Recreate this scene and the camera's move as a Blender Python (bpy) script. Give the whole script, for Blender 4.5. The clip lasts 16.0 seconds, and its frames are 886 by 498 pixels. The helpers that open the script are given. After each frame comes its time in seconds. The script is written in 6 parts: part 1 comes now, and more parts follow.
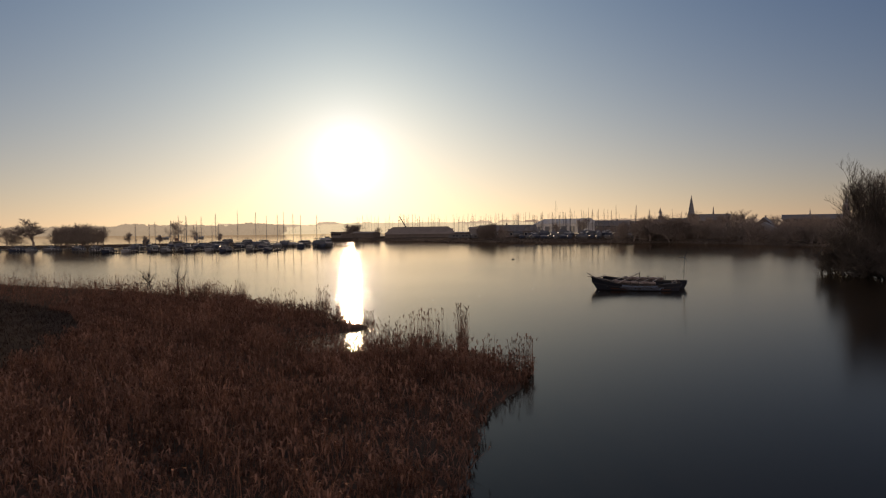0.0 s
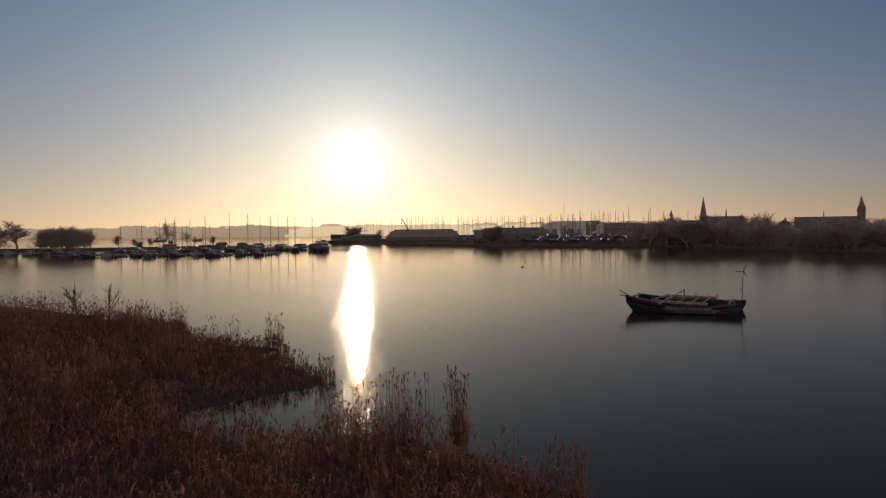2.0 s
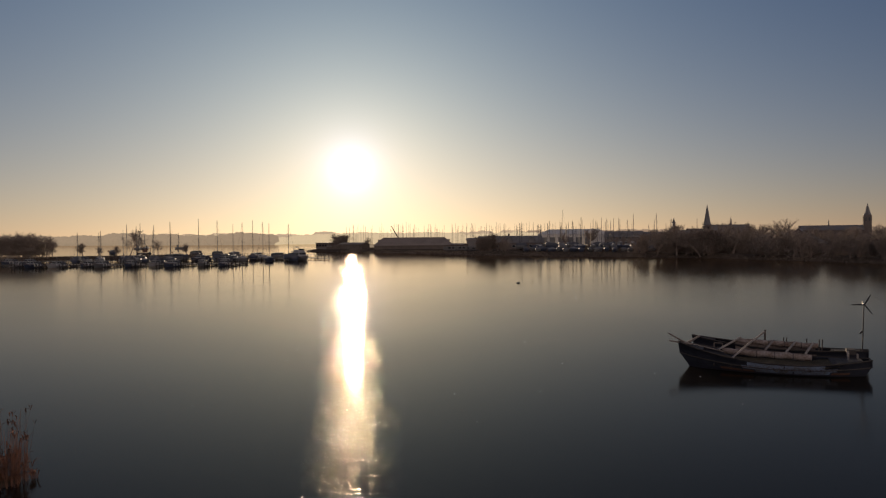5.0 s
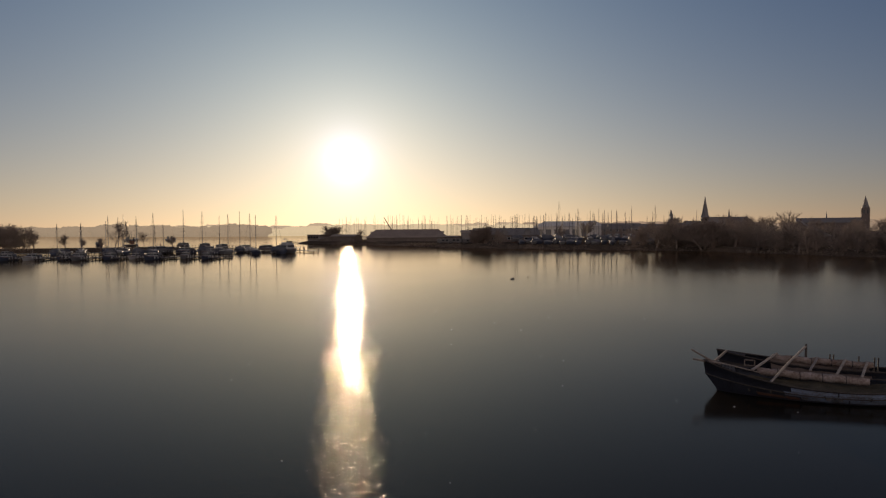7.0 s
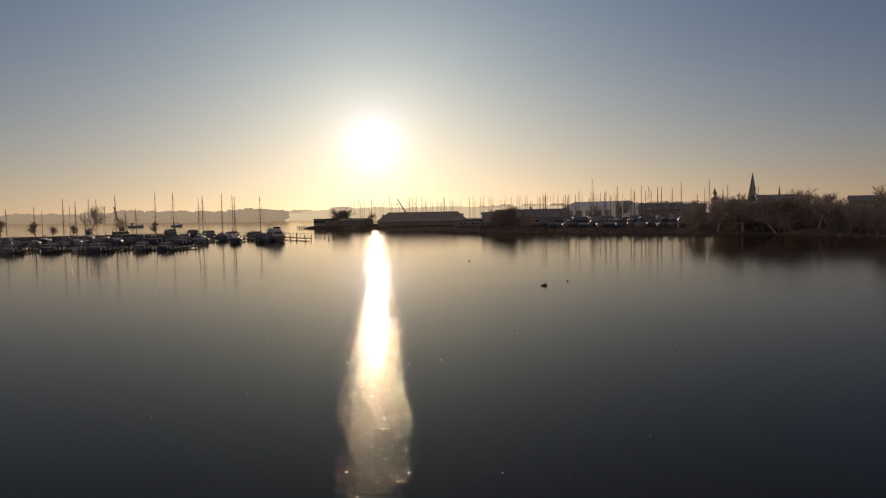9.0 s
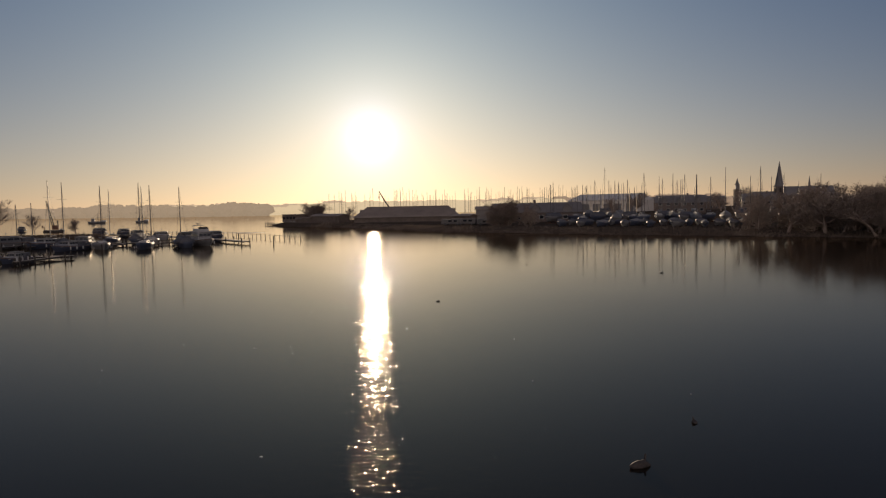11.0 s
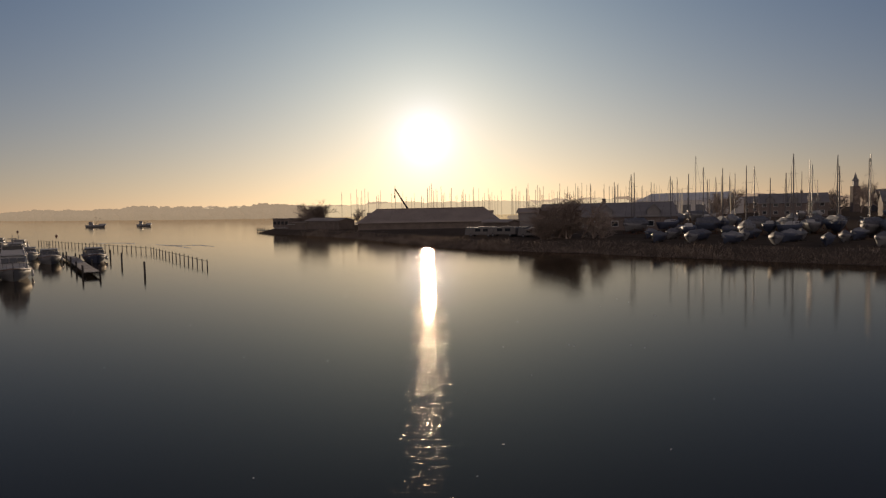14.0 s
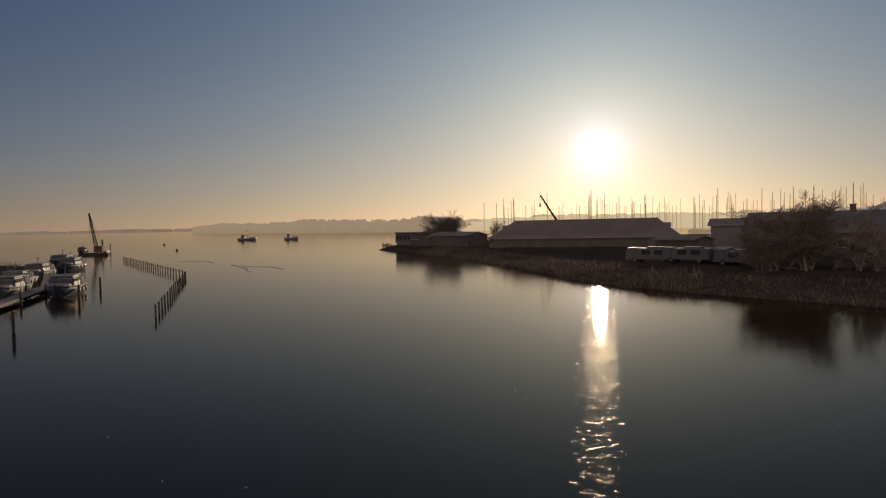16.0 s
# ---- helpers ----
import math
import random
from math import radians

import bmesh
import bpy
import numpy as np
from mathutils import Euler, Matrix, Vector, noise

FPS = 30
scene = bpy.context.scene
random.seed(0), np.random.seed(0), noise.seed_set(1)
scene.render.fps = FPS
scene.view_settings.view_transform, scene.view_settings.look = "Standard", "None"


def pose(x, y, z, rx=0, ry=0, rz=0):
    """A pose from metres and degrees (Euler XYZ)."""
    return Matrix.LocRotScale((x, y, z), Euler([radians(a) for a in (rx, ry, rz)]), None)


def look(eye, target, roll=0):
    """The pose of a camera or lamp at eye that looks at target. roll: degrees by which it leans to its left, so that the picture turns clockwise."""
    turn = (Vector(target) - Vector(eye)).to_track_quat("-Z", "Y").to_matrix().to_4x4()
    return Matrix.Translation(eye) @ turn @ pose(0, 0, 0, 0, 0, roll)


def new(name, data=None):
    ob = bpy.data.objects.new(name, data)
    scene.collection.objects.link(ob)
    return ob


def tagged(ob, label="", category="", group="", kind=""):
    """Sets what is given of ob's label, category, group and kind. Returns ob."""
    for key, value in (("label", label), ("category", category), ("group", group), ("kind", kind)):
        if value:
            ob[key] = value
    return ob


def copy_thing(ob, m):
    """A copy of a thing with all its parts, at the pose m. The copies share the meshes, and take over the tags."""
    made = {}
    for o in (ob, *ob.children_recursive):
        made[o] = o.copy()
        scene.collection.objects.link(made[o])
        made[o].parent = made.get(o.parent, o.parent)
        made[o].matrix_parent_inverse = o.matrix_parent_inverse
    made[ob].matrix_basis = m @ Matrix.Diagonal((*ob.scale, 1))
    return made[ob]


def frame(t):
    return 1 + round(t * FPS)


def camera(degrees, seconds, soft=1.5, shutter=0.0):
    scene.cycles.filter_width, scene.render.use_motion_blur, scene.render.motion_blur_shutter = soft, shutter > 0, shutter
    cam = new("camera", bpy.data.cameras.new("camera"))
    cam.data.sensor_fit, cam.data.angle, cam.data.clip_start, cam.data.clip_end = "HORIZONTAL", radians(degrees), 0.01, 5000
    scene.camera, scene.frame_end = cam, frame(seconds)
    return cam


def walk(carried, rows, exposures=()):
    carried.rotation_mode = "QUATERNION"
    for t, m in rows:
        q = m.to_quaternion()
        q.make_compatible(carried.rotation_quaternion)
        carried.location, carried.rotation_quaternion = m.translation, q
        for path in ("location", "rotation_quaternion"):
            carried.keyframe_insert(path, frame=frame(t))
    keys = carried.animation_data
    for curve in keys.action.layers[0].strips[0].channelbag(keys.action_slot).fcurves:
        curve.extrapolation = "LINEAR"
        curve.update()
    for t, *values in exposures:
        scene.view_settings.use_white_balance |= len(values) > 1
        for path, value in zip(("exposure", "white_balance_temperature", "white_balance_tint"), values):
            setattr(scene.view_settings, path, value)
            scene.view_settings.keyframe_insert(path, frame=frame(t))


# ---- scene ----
cam = camera(66.0, 16.0, soft=1.25)
KELVIN = 6500.0
EXPOSURES = [(t, e, KELVIN, 10.0) for t, e in ((0.0, 0.48), (2.0, 0.32), (3.5, 0.22), (7.5, 0.22), (12.0, 0.28), (14.0, 0.27), (16.0, 0.11))]
PATH = [
    (0.0, (0.000, 0.000, 6.916), (-0.000, 9.995, 6.591), -0.76),
    (0.5, (0.703, 5.090, 6.868), (0.671, 15.085, 6.556), -0.74),
    (1.0, (0.990, 9.035, 6.910), (0.917, 19.031, 6.620), -0.73),
    (1.5, (0.793, 11.737, 7.151), (0.720, 21.733, 6.856), -0.76),
    (2.0, (0.711, 14.663, 7.255), (0.638, 24.658, 6.959), -0.71),
    (2.5, (1.340, 19.834, 7.155), (1.269, 29.830, 6.874), -0.64),
    (3.0, (1.672, 24.350, 7.203), (1.591, 34.346, 6.937), -0.61),
    (3.5, (2.134, 28.435, 7.241), (2.010, 38.431, 6.983), -0.58),
    (4.0, (2.794, 32.369, 7.097), (2.696, 42.367, 6.901), -0.62),
    (4.5, (3.043, 34.557, 7.153), (2.986, 44.555, 6.979), -0.61),
    (7.0, (4.093, 42.782, 7.364), (4.130, 52.778, 7.065), -0.47),
    (7.5, (4.797, 47.263, 7.405), (4.734, 57.256, 7.031), -0.77),
    (8.0, (5.688, 55.427, 7.384), (5.502, 65.415, 6.927), -1.06),
    (8.5, (6.821, 66.175, 7.172), (6.516, 76.158, 6.672), -1.18),
    (9.0, (7.377, 77.675, 6.982), (7.021, 87.654, 6.438), -1.08),
    (11.5, (9.975, 133.862, 7.248), (9.641, 143.836, 6.605), -1.19),
    (12.0, (9.595, 145.372, 6.965), (9.255, 155.349, 6.373), -1.21),
    (12.5, (10.393, 155.425, 6.941), (9.986, 165.402, 6.395), -1.14),
    (13.0, (12.348, 166.652, 7.132), (11.706, 176.618, 6.615), -1.21),
    (13.5, (12.384, 176.814, 7.297), (11.546, 186.762, 6.725), -1.19),
    (14.0, (13.347, 189.131, 7.120), (12.232, 199.050, 6.515), -1.21),
    (14.5, (14.289, 201.989, 6.734), (12.744, 211.850, 6.133), -1.38),
    (15.0, (13.532, 213.372, 6.537), (11.462, 223.139, 5.957), -1.46),
    (15.5, (12.166, 224.439, 6.712), (9.413, 234.039, 6.194), -1.36),
    (16.0, (11.575, 233.380, 6.598), (8.059, 242.735, 6.241), -1.23),
]
walk(cam, [(t, look(eye, target, roll)) for t, eye, target, roll in PATH], EXPOSURES)

# ---- world and light ----
SUN_AZ, SUN_EL = radians(-7.7), radians(5.75)
SUN_DIR = Vector((math.sin(SUN_AZ) * math.cos(SUN_EL), math.cos(SUN_AZ) * math.cos(SUN_EL), math.sin(SUN_EL)))

SKY_TINT = (0.012, 0.18, 0.595)
# glow of the hazy air about the sun: (width, depth above the horizon, colour)
GLOWS = ((0.45, None, (0.96, 1.93, 3.25)), (0.39, 0.2, (11.6, 11.4, 2.2)), (0.2, 0.12, (11.5, 1.3, 0.0)), (0.13, None, (5.5, 6.3, 4.9)), (0.05, None, (3.4, 1.6, 0.3)), (0.7, 0.055, (5.2, 0.0, 0.9)), (0.015, None, (7.0, 10.0, 20.0)))
BACK_FILL = (11.5, 9.4, 8.0)
world = bpy.data.worlds.new("morning_sky")
scene.world = world
world.use_nodes = True
wn, wl = world.node_tree.nodes, world.node_tree.links
wn.clear()
w_out = wn.new("ShaderNodeOutputWorld")
w_bg = wn.new("ShaderNodeBackground")
w_sky = wn.new("ShaderNodeTexSky")
w_sky.sky_type = "NISHITA"
w_sky.sun_disc = False
w_sky.sun_elevation = SUN_EL
w_sky.sun_rotation = SUN_AZ
w_sky.altitude = 0
w_sky.air_density, w_sky.dust_density, w_sky.ozone_density = 1.0, 0.15, 2.2
w_tc = wn.new("ShaderNodeTexCoord")
w_sep = wn.new("ShaderNodeSeparateXYZ")
wl.new(w_tc.outputs["Generated"], w_sep.inputs[0])


def w_math(op, a, b=0.0):
    nd = wn.new("ShaderNodeMath")
    nd.operation = op
    for k, q in enumerate((a, b)):
        if isinstance(q, (int, float)):
            nd.inputs[k].default_value = q
        else:
            wl.new(q, nd.inputs[k])
    return nd.outputs[0]


def w_add(base, rgb, fac):
    sc, ad = wn.new("ShaderNodeVectorMath"), wn.new("ShaderNodeVectorMath")
    sc.operation, ad.operation = "SCALE", "ADD"
    sc.inputs[0].default_value = rgb
    wl.new(fac, sc.inputs["Scale"])
    wl.new(base, ad.inputs[0])
    wl.new(sc.outputs["Vector"], ad.inputs[1])
    return ad.outputs["Vector"]


w_up = w_math("MAXIMUM", w_sep.outputs["Z"], 0.0)
w_dot = wn.new("ShaderNodeVectorMath")
w_dot.operation = "DOT_PRODUCT"
wl.new(w_tc.outputs["Generated"], w_dot.inputs[0])
w_dot.inputs[1].default_value = SUN_DIR
w_off = w_math("POWER", w_math("MAXIMUM", w_math("SUBTRACT", 1.0, w_dot.outputs["Value"]), 0.0), 0.5)
w_tint = wn.new("ShaderNodeVectorMath")
w_tint.operation = "MULTIPLY"
wl.new(w_sky.outputs["Color"], w_tint.inputs[0])
w_tint.inputs[1].default_value = SKY_TINT
w_col = w_tint.outputs["Vector"]
for width, depth, rgb in GLOWS:
    w_fall = w_math("MULTIPLY", w_off, -1.0 / width)
    if depth:
        w_fall = w_math("ADD", w_fall, w_math("MULTIPLY", w_up, -1.0 / depth))
    w_col = w_add(w_col, rgb, w_math("POWER", 2.718, w_fall))
# unseen hazy sky opposite the low sun, brightened as fill for camera-facing sides
w_col = w_add(w_col, BACK_FILL, w_math("MAXIMUM", w_math("MULTIPLY", w_dot.outputs["Value"], -1.0), 0.0))
wl.new(w_col, w_bg.inputs["Color"])
w_bg.inputs["Strength"].default_value = 0.052
wl.new(w_bg.outputs["Background"], w_out.inputs["Surface"])

sun = new("sun", bpy.data.lights.new("sun", "SUN"))
sun.data.energy, sun.data.angle, sun.data.color = 3.0, radians(0.55), (1.0, 0.76, 0.52)
sun.matrix_world = look((0, 0, 60), Vector((0, 0, 60)) - SUN_DIR)


# ---- materials ----
def material(name, rgb, rough=0.7, metal=0.0, vary=0.25, scale=2.0, fine=18.0, bump=0.15, dist=0.02, spec=0.5, stain=None):
    """A surface with grain at two scales."""
    m = bpy.data.materials.new(name)
    m.use_nodes = True
    n, l = m.node_tree.nodes, m.node_tree.links
    b = n["Principled BSDF"]
    geo = n.new("ShaderNodeNewGeometry")
    big, small = n.new("ShaderNodeTexNoise"), n.new("ShaderNodeTexNoise")
    for t, s, d in ((big, scale, 3.0), (small, fine, 4.0)):
        t.inputs["Scale"].default_value, t.inputs["Detail"].default_value = s, d
        l.new(geo.outputs["Position"], t.inputs["Vector"])
    mix = n.new("ShaderNodeMath")
    mix.operation = "ADD"
    l.new(big.outputs["Fac"], mix.inputs[0])
    l.new(small.outputs["Fac"], mix.inputs[1])
    ramp = n.new("ShaderNodeValToRGB")
    lo = [c * (1 - vary) for c in rgb]
    hi = [min(1, c * (1 + vary)) for c in rgb]
    ramp.color_ramp.elements[0].position, ramp.color_ramp.elements[1].position = 0.35, 0.65
    ramp.color_ramp.elements[0].color, ramp.color_ramp.elements[1].color = (*(stain or lo), 1), (*hi, 1)
    half = n.new("ShaderNodeMath")
    half.operation, half.inputs[1].default_value = "MULTIPLY", 0.5
    l.new(mix.outputs[0], half.inputs[0])
    l.new(half.outputs[0], ramp.inputs["Fac"])
    l.new(ramp.outputs["Color"], b.inputs["Base Color"])
    b.inputs["Roughness"].default_value, b.inputs["Metallic"].default_value = rough, metal
    b.inputs["Specular IOR Level"].default_value = spec
    if bump:
        bp = n.new("ShaderNodeBump")
        bp.inputs["Strength"].default_value, bp.inputs["Distance"].default_value = bump, dist
        l.new(small.outputs["Fac"], bp.inputs["Height"])
        l.new(bp.outputs["Normal"], b.inputs["Normal"])
    return m


def island_vary(m, amount):
    """Lets joined pieces differ a little in brightness, piece by piece."""
    n, l = m.node_tree.nodes, m.node_tree.links
    b = n["Principled BSDF"]
    link = b.inputs["Base Color"].links[0]
    src = link.from_socket
    geo = n.new("ShaderNodeNewGeometry")
    rng = n.new("ShaderNodeMapRange")
    rng.inputs["To Min"].default_value, rng.inputs["To Max"].default_value = 1 - amount, 1 + amount
    l.new(geo.outputs["Random Per Island"], rng.inputs["Value"])
    mul = n.new("ShaderNodeVectorMath")
    mul.operation = "SCALE"
    l.new(src, mul.inputs[0])
    l.new(rng.outputs["Result"], mul.inputs["Scale"])
    l.new(mul.outputs["Vector"], b.inputs["Base Color"])
    return m


def leafy(name, rgb, through_light=0.35, vary=0.4, patches=0.4):
    """Dry stalks and leaves, which let some light through."""
    m = island_vary(material(name, rgb, 0.9, vary=patches, scale=0.5, fine=2.2, bump=0, spec=0.0), vary)
    n, l = m.node_tree.nodes, m.node_tree.links
    b, out = n["Principled BSDF"], n["Material Output"]
    tr = n.new("ShaderNodeBsdfTranslucent")
    l.new(b.inputs["Base Color"].links[0].from_socket, tr.inputs["Color"])
    mx = n.new("ShaderNodeMixShader")
    mx.inputs["Fac"].default_value = through_light
    l.new(b.outputs["BSDF"], mx.inputs[1])
    l.new(tr.outputs["BSDF"], mx.inputs[2])
    l.new(mx.outputs["Shader"], out.inputs["Surface"])
    return m


def ice_water():
    """Still water under a thin skin of brownish ice: a soft mirror, with ruffled ridges here and there that catch the sun."""
    m = bpy.data.materials.new("thin_ice_on_water")
    m.use_nodes = True
    n, l = m.node_tree.nodes, m.node_tree.links
    n.remove(n["Principled BSDF"])
    geo = n.new("ShaderNodeNewGeometry")

    def noise(scale, detail, stretch):
        v = n.new("ShaderNodeVectorMath")
        v.operation = "MULTIPLY"
        v.inputs[1].default_value = stretch
        l.new(geo.outputs["Position"], v.inputs[0])
        t = n.new("ShaderNodeTexNoise")
        t.inputs["Scale"].default_value, t.inputs["Detail"].default_value = scale, detail
        l.new(v.outputs["Vector"], t.inputs["Vector"])
        return t.outputs["Fac"]

    def spread(value, lo, hi, to_lo, to_hi):
        nd = n.new("ShaderNodeMapRange")
        nd.interpolation_type = "SMOOTHSTEP"
        for key, v in (("From Min", lo), ("From Max", hi), ("To Min", to_lo), ("To Max", to_hi)):
            nd.inputs[key].default_value = v
        l.new(value, nd.inputs["Value"])
        return nd.outputs["Result"]

    def bump(height, depth, below=None):
        nd = n.new("ShaderNodeBump")
        nd.inputs["Strength"].default_value, nd.inputs["Distance"].default_value = 1.0, depth
        l.new(height, nd.inputs["Height"])
        if below:
            l.new(below, nd.inputs["Normal"])
        return nd.outputs["Normal"]

    patch = noise(0.035, 4.0, (1.0, 0.75, 1.0))
    smooth = bump(noise(1.1, 3.0, (1.0, 0.75, 1.0)), WATER_RIPPLE[0])
    # frosted ice off the island, clearer and more ruffled water farther out
    sep = n.new("ShaderNodeSeparateXYZ")
    l.new(geo.outputs["Position"], sep.inputs[0])
    out = spread(sep.outputs["Y"], 110.0, 175.0, 0.0, 1.0)

    def mixed(value, p, q):
        nd = n.new("ShaderNodeMix")
        for k, v in ((2, p), (3, q)):
            if isinstance(v, float):
                nd.inputs[k].default_value = v
            else:
                l.new(v, nd.inputs[k])
        l.new(value, nd.inputs[0])
        return nd.outputs[0]

    def times(value, k):
        nd = n.new("ShaderNodeMath")
        nd.operation, nd.inputs[1].default_value = "MULTIPLY", k
        l.new(value, nd.inputs[0])
        return nd.outputs[0]

    crests = mixed(out, times(noise(4.4, 2.0, (0.55, 1.0, 1.0)), 1.7), times(noise(2.6, 2.0, (0.45, 1.15, 1.0)), 2.6))
    rough = bump(crests, WATER_RIPPLE[1], smooth)
    sheen, glint = n.new("ShaderNodeBsdfGlossy"), n.new("ShaderNodeBsdfGlossy")
    for g, normal in ((sheen, smooth), (glint, rough)):
        g.distribution = "BECKMANN"
        g.inputs["Color"].default_value = (*WATER_TINT, 1)
        l.new(normal, g.inputs["Normal"])
    l.new(mixed(out, spread(patch, 0.3, 0.7, *WATER_ROUGH), spread(patch, 0.3, 0.7, *CLEAR_ROUGH)), sheen.inputs["Roughness"])
    glint.inputs["Roughness"].default_value = 0.085
    ruffled = spread(noise(0.06, 3.0, (1.0, 1.0, 1.0)), 0.36, 0.60, *WATER_RUFFLED)
    # fewer ridges in the lee of the island and of the harbour mole
    lee = n.new("ShaderNodeMath")
    lee.operation = "MULTIPLY"
    l.new(spread(sep.outputs["Y"], 46.0, 60.0, 0.45, 1.0), lee.inputs[0])
    l.new(spread(sep.outputs["Y"], 160.0, 205.0, 1.0, 0.16), lee.inputs[1])
    ridged = n.new("ShaderNodeMath")
    ridged.operation = "MULTIPLY"
    l.new(ruffled, ridged.inputs[0])
    l.new(lee.outputs[0], ridged.inputs[1])
    gloss, surface = n.new("ShaderNodeMixShader"), n.new("ShaderNodeMixShader")
    l.new(ridged.outputs[0], gloss.inputs["Fac"])
    l.new(sheen.outputs["BSDF"], gloss.inputs[1])
    l.new(glint.outputs["BSDF"], gloss.inputs[2])
    body = n.new("ShaderNodeBsdfDiffuse")
    body.inputs["Color"].default_value = (0.014, 0.011, 0.008, 1)
    fresnel = n.new("ShaderNodeFresnel")
    fresnel.inputs["IOR"].default_value = WATER_IOR
    l.new(fresnel.outputs["Fac"], surface.inputs["Fac"])
    l.new(body.outputs["BSDF"], surface.inputs[1])
    l.new(gloss.outputs["Shader"], surface.inputs[2])
    l.new(surface.outputs["Shader"], n["Material Output"].inputs["Surface"])
    return m


def glowing_haze(name, rgb, glow):
    """Far woods, land and rigging, with the morning haze put into their emission."""
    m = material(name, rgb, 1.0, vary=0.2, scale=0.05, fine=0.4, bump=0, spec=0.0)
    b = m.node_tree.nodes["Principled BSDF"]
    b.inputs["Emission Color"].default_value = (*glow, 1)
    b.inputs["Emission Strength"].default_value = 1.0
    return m


